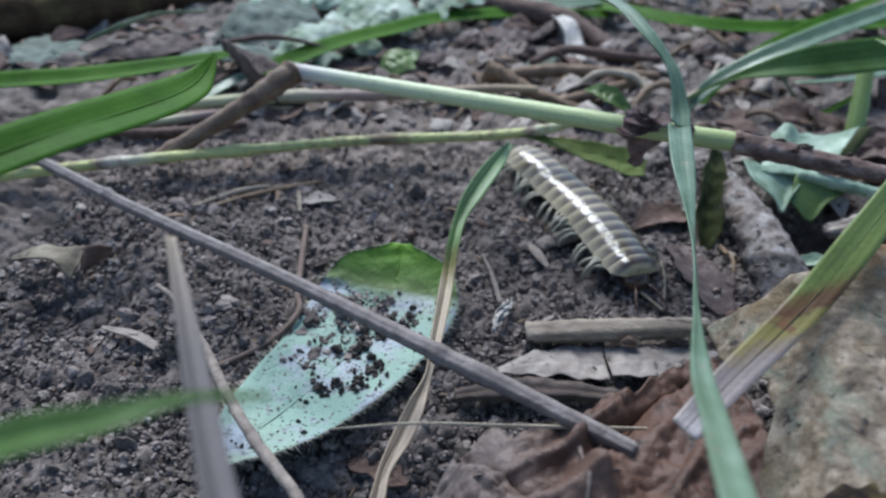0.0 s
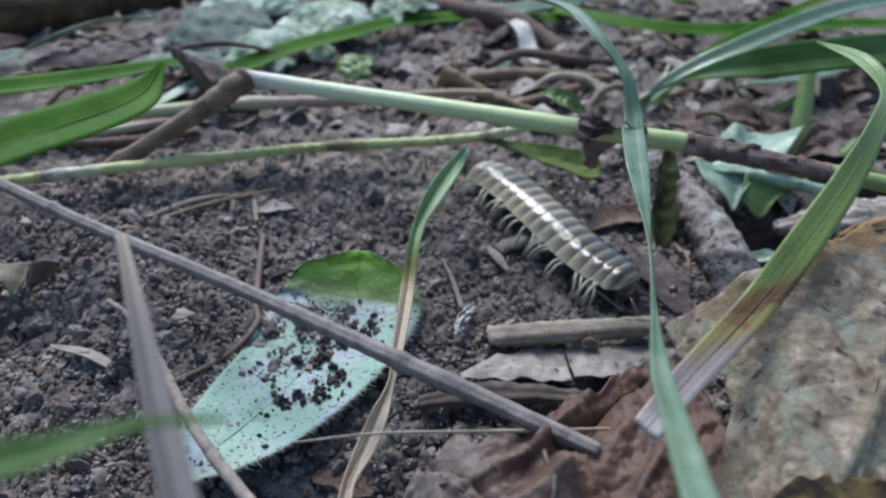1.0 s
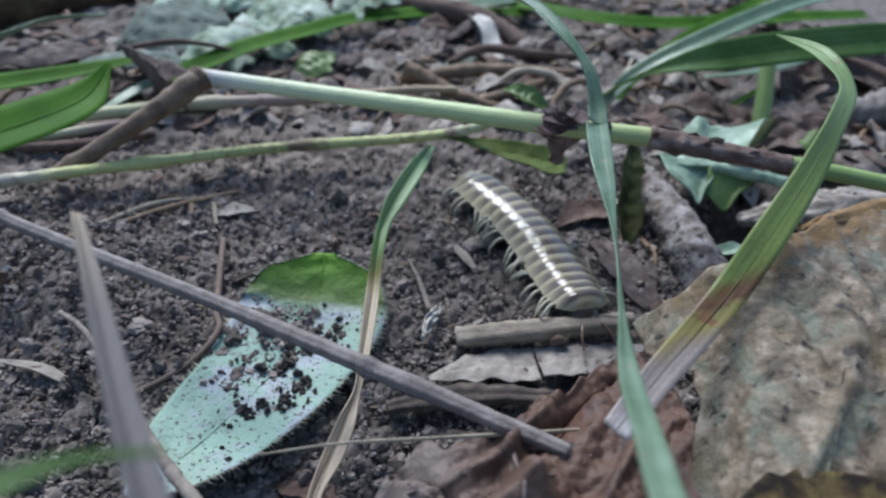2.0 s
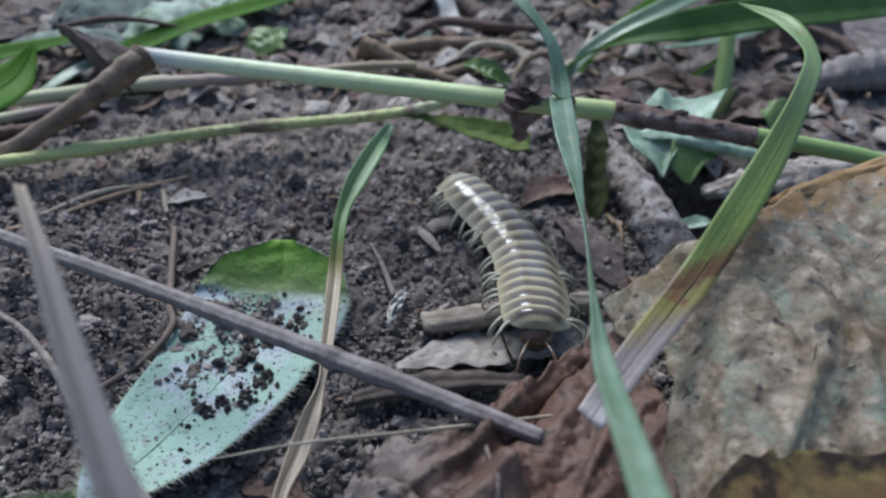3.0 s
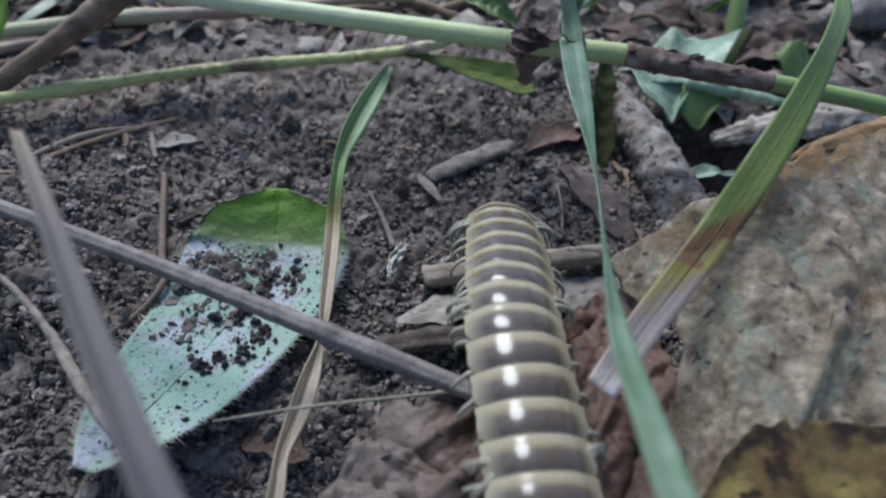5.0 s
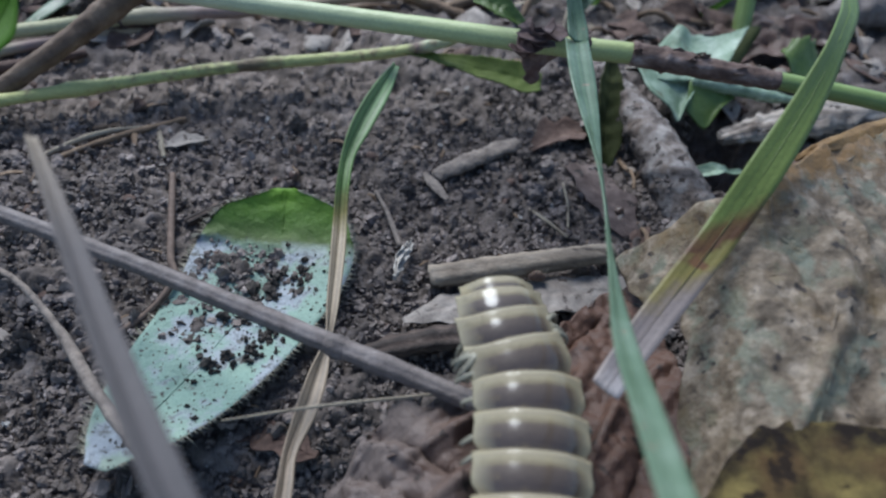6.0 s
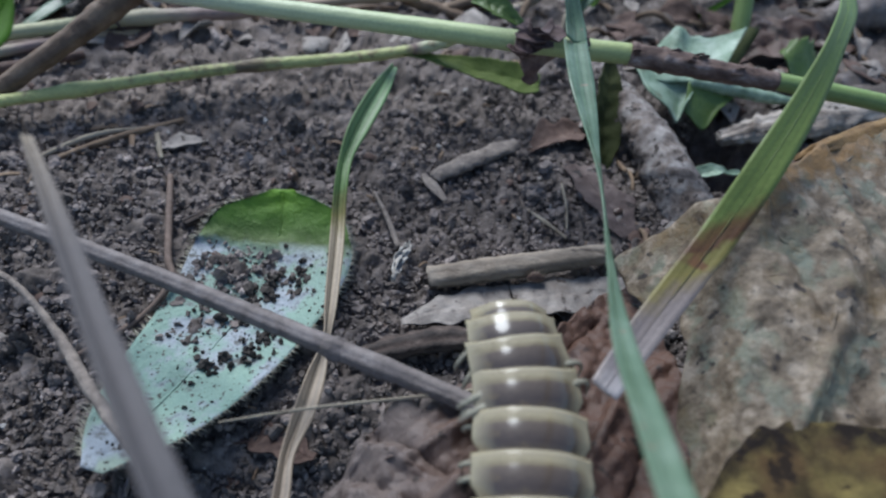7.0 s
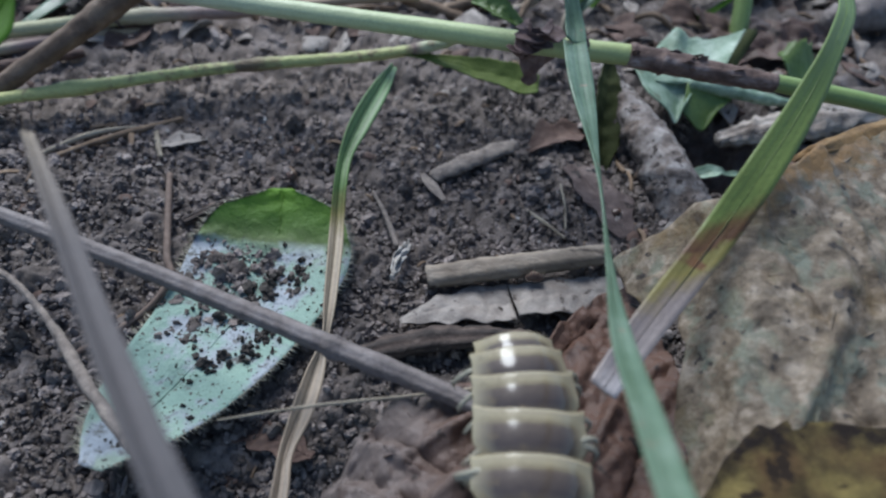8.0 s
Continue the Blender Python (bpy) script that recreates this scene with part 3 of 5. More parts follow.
def build_ground():
    rng = np.random.default_rng(4)
    xs = np.concatenate([np.arange(-16, -9, 0.11), np.arange(-9, 9, 0.045), np.arange(9, 16, 0.11)])
    ys = np.concatenate([np.arange(2.0, 14, 0.045), np.arange(14, 28, 0.10)])
    hx = np.array([[gz(x, y) for x in xs[::6]] for y in ys[::6]])
    yi, xi = np.arange(len(ys)) / 6, np.arange(len(xs)) / 6
    y0, x0 = np.minimum(yi.astype(int), hx.shape[0] - 2), np.minimum(xi.astype(int), hx.shape[1] - 2)
    fy, fx = (yi - y0)[:, None], (xi - x0)[None]
    H = (hx[y0][:, x0] * (1 - fy) * (1 - fx) + hx[y0 + 1][:, x0] * fy * (1 - fx) + hx[y0][:, x0 + 1] * (1 - fy) * fx + hx[y0 + 1][:, x0 + 1] * fy * fx)
    base = H.copy()
    for k in range(50000):  # crumbs of many sizes, heaped
        r = 0.038 + 0.075 * rng.random() ** 3 + (0.12 * rng.random() if rng.random() < 0.025 else 0)
        cx, cy = rng.uniform(-12, 12), 2.0 + 20 * rng.random() ** 1.3
        r *= 1 + 0.9 * (cy > 14 or abs(cx) > 9)
        crust = smoothstep(11, 13, cy) * smoothstep(17.5, 15.5, cy) * smoothstep(5.5, 3.5, cx) * smoothstep(-7.5, -5.5, cx)
        i0, i1 = np.searchsorted(xs, (cx - r, cx + r))
        j0, j1 = np.searchsorted(ys, (cy - r, cy + r))
        q = 1 - ((xs[i0:i1][None] - cx) ** 2 + (ys[j0:j1][:, None] - cy) ** 2) / (r * r)
        lift = np.where(q > 0, np.sqrt(np.maximum(q, 0)) * r * rng.uniform(0.45, 0.9) * (1 - 0.3 * crust), -1)
        ci, cj = np.searchsorted(xs, cx), np.searchsorted(ys, cy)
        level = base[cj, ci] + 0.35 * (H[cj, ci] - base[cj, ci])
        H[j0:j1, i0:i1] = np.maximum(H[j0:j1, i0:i1], level + lift)
    for cell, amp in ((2, 0.022), (4, 0.032), (9, 0.03)):  # rough crumb surface
        g = rng.normal(0, amp, (H.shape[0] // cell + 2, H.shape[1] // cell + 2))
        H += np.kron(g, np.ones((cell, cell)))[:H.shape[0], :H.shape[1]] * 0.6 + np.roll(np.kron(g, np.ones((cell, cell))), cell // 2, (0, 1))[:H.shape[0], :H.shape[1]] * 0.4
    H += rng.normal(0, 0.014, H.shape)
    grow = np.array([0.3, 0.8, 1.6, 3, 6, 10, 18, 30, 45, 70, 100, 130])
    X = np.concatenate([xs[0] - grow[::-1], xs, xs[-1] + grow])
    Y = np.concatenate([ys[0] - grow[::-1], ys, ys[-1] + grow])
    k = len(grow)
    Z = np.pad(H, k, mode="edge")
    edge_y = np.concatenate([1 - (1 + np.arange(k)[::-1]) / k, np.ones(len(ys)), 1 - (1 + np.arange(k)) / k])
    edge_x = np.concatenate([1 - (1 + np.arange(k)[::-1]) / k, np.ones(len(xs)), 1 - (1 + np.arange(k)) / k])
    Z = Z * np.minimum(edge_y[:, None], edge_x[None])
    gx, gy = np.meshgrid(X, Y)
    verts = np.stack([gx, gy, Z], -1).reshape(-1, 3) * CM
    w, hh = len(X), len(Y)
    a = (np.arange(hh - 1)[:, None] * w + np.arange(w - 1)[None]).ravel()
    faces = np.stack([a, a + 1, a + w + 1, a + w], -1)
    me = bpy.data.meshes.new("ground")
    me.vertices.add(len(verts))
    me.vertices.foreach_set("co", verts.ravel())
    me.loops.add(faces.size)
    me.loops.foreach_set("vertex_index", faces.ravel())
    me.polygons.add(len(faces))
    me.polygons.foreach_set("loop_start", np.arange(len(faces)) * 4)
    me.polygons.foreach_set("use_smooth", np.ones(len(faces), bool))
    me.update(calc_edges=True)
    me.validate()
    tagged(part("ground", me, M_SOIL), "dark crumbly humus soil of a forest floor", "ground", kind="structure")


build_ground()

def ball(level):
    b = bmesh.new()
    bmesh.ops.create_icosphere(b, subdivisions=level, radius=1.0)
    v, f = np.array([v.co[:] for v in b.verts]), np.array([[v.index for v in f.verts] for f in b.faces])
    b.free()
    return v, f


BALLS = {1: ball(1), 2: ball(2), 3: ball(3)}


def lumps(name, places, mat, label, category):
    return tagged(part(name, lump_mesh(name, places), mat), label, category, kind="stuff")


def lump_part(name, places, mat, parent, label):
    return tagged(part(name, lump_mesh(name, places), mat, parent, label), kind="stuff")


def lump_mesh(name, places):
    """Many small uneven clods as one mesh: places of x, y, z, radius."""
    rng = np.random.default_rng(9)
    vs, fs, base = [], [], 0
    for x, y, z, r in places:
        bv, bf = BALLS[1 if r < 0.034 else 2 if r < 0.12 else 3]
        ax = rng.uniform(0.5, 1.35, 3)
        kick = 1 + 0.34 * np.sin(bv @ rng.normal(0, 2.8, 3) + rng.uniform(0, 6)) + 0.24 * np.sin(bv @ rng.normal(0, 6, 3) + rng.uniform(0, 6)) + rng.normal(0, 0.13, len(bv))
        vs.append(bv * kick[:, None] * ax * r + np.array((x, y, z)))
        fs.append(bf + base)
        base += len(bv)
    return mesh_of(name, np.concatenate(vs), np.concatenate(fs).tolist(), smooth=False)


def crumbs():
    rng = np.random.default_rng(2)
    out = []
    while len(out) < 27000:
        x, y = rng.uniform(-8, 7.5), rng.uniform(3.5, 15)
        if rng.random() > 1.25 - 0.07 * (y - 3.5) or (x < 2.5 and rng.random() < 0.75 * smoothstep(11.2, 13.0, y)):
            continue
        r = 0.02 + 0.045 * rng.random() ** 2.2 + (0.09 * rng.random() if rng.random() < 0.03 else 0)
        out.append((x, y, gz(x, y) + rng.uniform(0.02, 0.10) + 0.3 * r, r))
    lumps("soil_crumbs", out, M_CRUMB, "loose dark soil crumbs lying on the ground", "soil")


crumbs()


# ---- stems and stalks ----
def build_stems():
    global plant_stalk
    s = holder("cut_stem", "long broken green plant stem with a brown joint", "stem")
    part("green_stalk", mesh_of("green_stalk", *tube([(-4.25, 13.6, 1.95), (-1.95, 13.05, 2.05), (0.45, 12.3, 2.25), (2.9, 11.6, 2.42), (4.55, 11.36, 2.45)], [0.17, 0.17, 0.175, 0.185, 0.18], n=70, m=14, rough=0.03)), M_STEM, s)
    part("brown_sheath", mesh_of("brown_sheath", *tube([(4.5, 11.37, 2.45), (5.2, 11.25, 2.42), (6.2, 11.08, 2.36), (7.0, 10.99, 2.315)], [0.195, 0.205, 0.175, 0.158], n=90, m=20, rough=0.08, nodes=((0.03, 0.10), (0.28, 0.14)))), M_SHEATH, s, "dark brown papery sheath")
    frng = np.random.default_rng(17)
    for k in range(16):
        f = frng.random() ** 1.3
        x = 4.55 + 2.1 * f
        a = frng.uniform(0.1, 2.6)
        r = 0.2 - 0.03 * f
        q = np.array((x, 11.37 - 0.17 * (x - 4.5) - r * math.cos(a) * 0.95, 2.45 - 0.05 * (x - 4.5) + r * math.sin(a) * 0.95))
        o = np.array((0, -math.cos(a), math.sin(a)))
        ln = frng.uniform(0.08, 0.24)
        part("flake", mesh_of("flake", *oval_leaf([q - (ln * 0.5, 0, 0), q + o * 0.03, q + (ln * 0.5, 0, 0) + o * frng.uniform(0.03, 0.08)], [0.04, frng.uniform(0.06, 0.13), 0.02], cup=0.5, crinkle=0.05, ragged=0.8, nu=5, nv=8, roll=frng.uniform(20, 90), seed=k, thick=0.008)[:3]), M_SHEATH, s, "loose papery flake")
    part("green_tip", mesh_of("green_tip", *tube([(6.9, 11.0, 2.32), (7.3, 10.95, 2.3), (9.5, 10.6, 2.1), (11.5, 10.3, 1.4), (12.6, 10.1, 0.2)], [0.145, 0.15, 0.15, 0.14, 0.13], n=30, m=12, rough=0.03)), M_STEM_G, s)
    part("brown_stalk", mesh_of("brown_stalk", *tube([(-4.15, 13.58, 1.98), (-4.45, 13.25, 1.80), (-5.3, 12.7, 1.25), (-6.85, 12.0, 0.3)], [0.22, 0.25, 0.19, 0.18], n=70, m=18, rough=0.08, nodes=((0.06, 0.25), (0.12, 0.2), (0.93, 0.2)))), M_WOODY, s, "bent brown woody lower stalk")
    t = holder("side_stem", "thin yellow-green stem with dark joints on the soil", "stem")
    part("stalk", mesh_of("stalk", *tube([(-10.5, 10.0, 0.35), (-8.7, 10.85, 0.45), (-7.0, 11.6, 0.5), (-5.2, 12.35, 0.52), (-2.5, 13.15, 0.7), (-0.05, 13.42, 0.95), (1.35, 13.2, 1.4), (2.0, 13.0, 1.8)], [0.10, 0.11, 0.115, 0.115, 0.11, 0.115, 0.10, 0.09], n=160, m=14, rough=0.10,
                                             nodes=((0.24, 0.25), (0.43, 0.35), (0.60, 0.25), (0.84, 0.25)))), M_STEM2, t)
    part("leaf", mesh_of("leaf", *oval_leaf([(0.6, 13.35, 1.15), (1.4, 13.1, 1.2), (2.3, 12.95, 1.08), (3.0, 12.9, 0.98), (3.5, 12.85, 0.93)], [0.08, 0.22, 0.46, 0.66, 0.38], cup=0.25, crinkle=0.06, roll=-20, teeth=0.16, ragged=0.2)), M_OLIVELEAF, t, "narrow toothed olive-green leaf")
    thing("plant_stalk", tube([(-9.0, 13.6, 0.4), (-7.1, 14.2, 0.55), (-4.8, 15.0, 0.65), (-2.3, 15.5, 0.75), (-0.1, 16.2, 0.85), (1.2, 16.6, 0.8)], [0.13, 0.14, 0.15, 0.13, 0.10, 0.09], n=70, rough=0.06, nodes=((0.42, 0.3), (0.55, 0.2))), M_STEM3, "pale straw-coloured dry stem with a purple joint", "stem")
    thing("plant_stalk", tube([(-9.5, 12.6, 0.3), (-7.5, 13.6, 0.35), (-6.0, 14.4, 0.4), (-4.6, 15.0, 0.35)], [0.09, 0.11, 0.10, 0.08], n=40, rough=0.05), M_STEM3, "thin pale green dry stem on the ground", "stem")
    thing("twig", tube([(-0.15, 17.3, 0.95), (0.3, 17.15, 0.85), (1.06, 16.9, 0.6), (2.3, 16.6, 0.35)], [0.27, 0.20, 0.17, 0.13], n=40, rough=0.16), M_TWIG, "short brown twig with a broken hollow end", "twig")
    plant_stalk = thing("plant_stalk", tube([(-10.6, 11.68, 0.8), (-8.65, 10.72, 0.84), (-5.73, 9.30, 0.9), (-2.68, 7.84, 1.08), (0.1, 6.42, 1.25), (1.57, 5.67, 1.33), (2.4, 5.25, 1.36)], [0.11, 0.11, 0.115, 0.115, 0.125, 0.115, 0.10], n=130, m=12, rough=0.06, nodes=((0.70, 0.15),)), M_ROD,
          "long thin grey-brown dry stalk resting across the leaves", "stalk")
    for q, r in (((-6.6, 9.73, 0.88), 0.135), ((-0.05, 6.49, 1.24), 0.155)):
        part("joint", mesh_of("joint", *tube([(q[0] - 0.12, q[1] + 0.06, q[2]), q, (q[0] + 0.12, q[1] - 0.06, q[2])], [r * 0.8, r, r * 0.8], n=10, m=14, rough=0.1)), M_ROD, plant_stalk)
    stick = thing("stick", tube([(1.22, 8.3, 0.12), (2.2, 8.45, 0.2), (3.2, 8.62, 0.25), (4.2, 8.8, 0.3)], [0.20, 0.21, 0.20, 0.17], n=50, m=14, rough=0.08, flat=0.85), M_STICK, "short weathered grey-tan piece of hollow stalk", "stick")
    part("pith", mesh_of("pith", *tube([(1.145, 8.29, 0.115), (1.2, 8.298, 0.118), (1.3, 8.31, 0.125)], [0.085, 0.10, 0.10], n=8, m=12, rough=0.1)), M_DARKWOOD, stick, "dark hollow pith at the broken end")
    thing("stick", tube([(1.4, 10.9, 0.02), (2.2, 11.4, 0.1), (3.05, 11.95, 0.08)], [0.15, 0.20, 0.17], n=60, m=16, rough=0.2, flat=0.6), M_STRAND, "small grey-brown stick bedded in the soil", "stick")
    thing("bark_strip", tube([(0.2, 7.05, -0.2), (0.9, 7.2, -0.1), (1.7, 7.25, 0.0), (2.7, 7.2, 0.1)], [0.13, 0.2, 0.19, 0.13], n=40, rough=0.2, flat=0.6), M_DARKWOOD, "dark split strip of rotten bark", "bark")
    root = thing("root", tube([(5.0, 14.4, 0.4), (5.2, 13.4, 0.55), (5.4, 12.4, 0.6), (5.62, 11.3, 0.5), (5.9, 10.2, 0.2), (6.05, 9.4, -0.3)], [0.28, 0.32, 0.36, 0.44, 0.48, 0.4], n=110, m=30, rough=0.09), M_ROOT, "thick grey soil-crusted root", "root")
    rng = np.random.default_rng(5)
    crust = []
    for _ in range(420):
        f, a = rng.random(), rng.uniform(0.2, 2.9)
        crust.append((5.1 + 0.75 * f + 0.42 * math.cos(a), 13.8 - 3.6 * f, 0.5 - 0.2 * f + 0.36 * math.sin(a), 0.02 + 0.06 * rng.random() ** 2))
    lump_part("soil_crust", crust, M_CRUMB, root, "dark soil crumbs stuck to the root")
    part("broken_end", mesh_of("broken_end", *tube([(5.92, 10.1, 0.2), (6.0, 9.7, 0.05), (6.1, 9.35, -0.2)], [0.40, 0.44, 0.3], n=10, m=14, rough=0.3)), M_ROOT, root)
    thing("wood_piece", tube([(7.2, 12.15, 0.30), (8.3, 12.4, 0.47), (10.5, 12.9, 0.58), (13.5, 13.4, 0.55)], [0.16, 0.36, 0.46, 0.4], n=90, m=22, rough=0.26, flat=0.7), M_WOOD, "pale weathered splintered piece of wood", "wood")


build_stems()


# ---- leaves on the ground ----
def build_leaves():
    h = holder("hairy_leaf", "fallen oval hairy leaf, bright green tip, blue-green sky sheen painted below", "leaf")
    axis = [(-2.83, 5.18, 0.0), (-2.6, 5.78, -0.12), (-2.15, 6.65, -0.24), (-1.62, 7.7, -0.24), (-1.25, 8.7, -0.12), (-1.17, 9.2, 0.05), (-1.15, 9.58, 0.28), (-1.15, 9.82, 0.5)]
    widths = [0.3, 1.15, 1.8, 2.2, 2.5, 2.3, 1.75, 0.3]
    shape = oval_leaf(axis, widths, cup=0.12, crinkle=0.05, nu=32, nv=64, veins=6)
    part("blade", mesh_of("blade", *shape), M_HAIRY, h)
    part("midrib", mesh_of("midrib", *tube([q + np.array((0, 0, 0.004)) for q in shape[3][0][1]], [0.009] * 7 + [0.008, 0.006], n=40, m=6)), M_HAIRY, h)
    rng = np.random.default_rng(6)
    v = np.array(shape[0])[:33 * 65].reshape(65, 33, 3)
    hv, hf = [], []
    for j in range(2, 64):
        for i, sgn in ((0, -1), (32, 1)):
            for _ in range(5):
                f = rng.random()
                p = v[j, i] * (1 - f) + v[j - 1, i] * f
                out = (v[j, i] - v[j, 16])
                out /= np.linalg.norm(out) + 1e-9
                out = out + rng.normal(0, 0.3, 3) + np.array((0, 0, -0.1))
                ln = rng.uniform(0.07, 0.14)
                k = len(hv)
                e = np.array((0.0055, 0.0055, 0))
                q = np.array((-0.0055, 0.0055, 0.003))
                hv += [p + e, p + q, p - e - q, p + out * ln]
                hf += [(k, k + 1, k + 3), (k + 1, k + 2, k + 3), (k + 2, k, k + 3)]
    tagged(part("hairs", mesh_of("hairs", hv, hf), M_LEG, h, "fine pale marginal hairs"), kind="stuff")
    spots = []
    for _ in range(700):
        j, i = int(rng.integers(6, 43)), int(np.clip(rng.normal(18, 7), 1, 31))
        p = v[j, i]
        if (nz(p[0] + 3, p[1], 0, 1.4) < -0.05 and rng.random() < 0.8) or (j < 22 and rng.random() < 0.6):
            continue
        r = 0.008 + 0.028 * rng.random() ** 3 + (0.045 * rng.random() if rng.random() < 0.06 else 0)
        spots.append((*(p + np.array((0, 0, r * 0.4))), r))
    for cx, cy in ((-1.25, 8.1), (-1.55, 7.75), (-1.2, 7.25), (-1.35, 7.1), (-1.75, 6.9), (-1.0, 8.4)):
        for _ in range(16):
            x, y = cx + rng.normal(0, 0.16), cy + rng.normal(0, 0.13)
            d = ((v[..., 0] - x) ** 2 + (v[..., 1] - y) ** 2).argmin()
            p = v.reshape(-1, 3)[d]
            r = 0.018 + 0.07 * rng.random() ** 2
            spots.append((x, y, p[2] + 0.4 * r, r))
    lumps("leaf_dirt", spots, M_DIRT, "dark soil crumbs scattered on the hairy leaf", "soil")

    big = thing("big_dead_leaf", patch([(3.75, 7.75, 1.15), (4.3, 7.62, 2.0), (5.03, 7.5, 2.98), (6.75, 8.5, 2.95), (9.2, 9.6, 3.12)],
                                 [(3.45, 3.2, 0.9), (3.8, 3.2, 1.35), (4.4, 3.2, 1.5), (6.3, 3.0, 1.9), (9.2, 3.0, 2.2)], 110, 110, 0.13, seed=3.0, ragged=0.02, fine=0.38, folds=((0.52, 0.16, 0.03), (0.33, 0.1, 0.05)),
                                 bite=([0.0, 0.15, 0.22, 0.3, 0.4, 0.5, 0.6, 0.7, 1.0], [0.0, 0.04, 0.11, 0.22, 0.23, 0.19, 0.13, 0.09, 0.05]),
                                 ridges=(((6.1, 8.1), (6.0, 5.2), 0.14, 0.10), ((7.6, 8.6), (6.9, 6.0), 0.12, 0.10), ((5.2, 6.6), (5.5, 4.6), -0.10, 0.12))),
          M_BIGLEAF, "large mottled tan and grey-green dead leaf", "leaf")
    part("curled_margin", mesh_of("curled_margin", *ribbon([(5.6, 7.85, 3.02), (6.2, 8.18, 3.03), (7.0, 8.60, 3.02), (8.0, 9.02, 3.08), (9.1, 9.5, 3.16)], [0.08, 0.20, 0.26, 0.26, 0.2], [-12, -14, -10, -14, -12], fold=-0.2, n=40, wave=0.05, seed=4.0)), M_CURL, big, "orange-brown curled margin")
    thing("crumpled_leaf", patch([(-0.1, 4.8, 0.2), (0.6, 5.4, 0.75), (1.3, 5.6, 0.95), (2.2, 6.1, 1.0), (3.1, 6.8, 1.1), (4.0, 7.5, 1.2)],
                                 [(-0.4, 2.6, -0.2), (0.5, 2.4, 0.6), (1.3, 2.2, 1.0), (2.4, 2.2, 1.4), (3.2, 2.4, 1.5), (4.1, 2.6, 1.1)], 150, 140, 0.32, seed=7.0, sag=0.15, crease=0.7, fine=0.22, folds=((0.62, 0.2, 0.025), (0.2, 0.2, 0.04)),
                                 ridges=(((3.06, 7.0), (1.68, 5.3), 0.22, 0.07), ((3.3, 6.7), (2.1, 5.5), -0.16, 0.08), ((0.79, 4.8), (1.7, 5.25), 0.2, 0.09), ((1.14, 4.5), (1.9, 5.1), -0.2, 0.1), ((0.6, 3.9), (1.9, 4.7), 0.22, 0.10), ((2.4, 4.1), (3.2, 5.4), 0.18, 0.08), ((2.7, 3.6), (3.5, 5.0), -0.2, 0.12), ((1.95, 4.9), (1.95, 2.8), 0.5, 0.45), ((0.0, 4.7), (0.9, 3.9), 0.16, 0.07), ((0.15, 4.85), (1.05, 4.1), -0.15, 0.07), ((0.35, 5.05), (1.2, 4.35), 0.15, 0.06), ((0.5, 5.2), (1.3, 4.55), -0.14, 0.06), ((0.0, 4.2), (0.7, 3.4), -0.16, 0.08), ((0.3, 4.1), (1.0, 3.5), 0.15, 0.07), ((0.55, 4.75), (0.75, 4.2), 0.12, 0.05))),
          M_CRUMPLED, "crumpled greyish to red-brown dead leaf with curled folds", "leaf")
    thing("yellow_leaf", patch([(3.4, 3.80, 1.95), (4.05, 4.46, 2.12), (4.6, 4.60, 2.2), (5.8, 4.44, 2.4), (7.8, 4.44, 2.7)],
                               [(3.3, 2.4, 1.9), (4.0, 2.2, 2.1), (4.8, 2.0, 2.2), (6.0, 1.9, 2.5), (7.8, 1.9, 2.8)], 50, 36, 0.12, seed=12.0, ragged=0.03),
          M_YLEAF, "yellow-brown decaying leaf with a dark torn margin", "leaf")
    fl = holder("leaf_flake", "grey-brown brittle leaf flake, cracked across, beside the stick", "leaf")
    for ax, w, sd in (([(0.8, 7.62, -0.1), (1.4, 7.76, 0.02), (2.0, 7.86, 0.05), (2.52, 7.92, 0.05)], [0.10, 0.5, 0.76, 0.72], 2.0), ([(2.545, 7.95, 0.06), (3.1, 8.04, 0.1), (3.7, 8.12, 0.1), (4.4, 8.22, 0.1)], [0.66, 0.70, 0.70, 0.5], 4.0)):
        part("broken_piece", mesh_of("broken_piece", *oval_leaf(ax, w, cup=-0.05, crinkle=0.09, ragged=0.3, seed=sd)[:3]), M_FLAKE, fl)
    thing("leaf_flake", oval_leaf([(4.0, 11.6, 0.05), (4.3, 10.9, 0.12), (4.55, 10.2, 0.1), (4.7, 9.4, 0.05)], [0.2, 0.7, 0.8, 0.3], cup=0.1, crinkle=0.06, ragged=0.4, seed=5.0), M_PURPLELEAF, "purplish brown dead leaf on the soil", "leaf")


build_leaves()


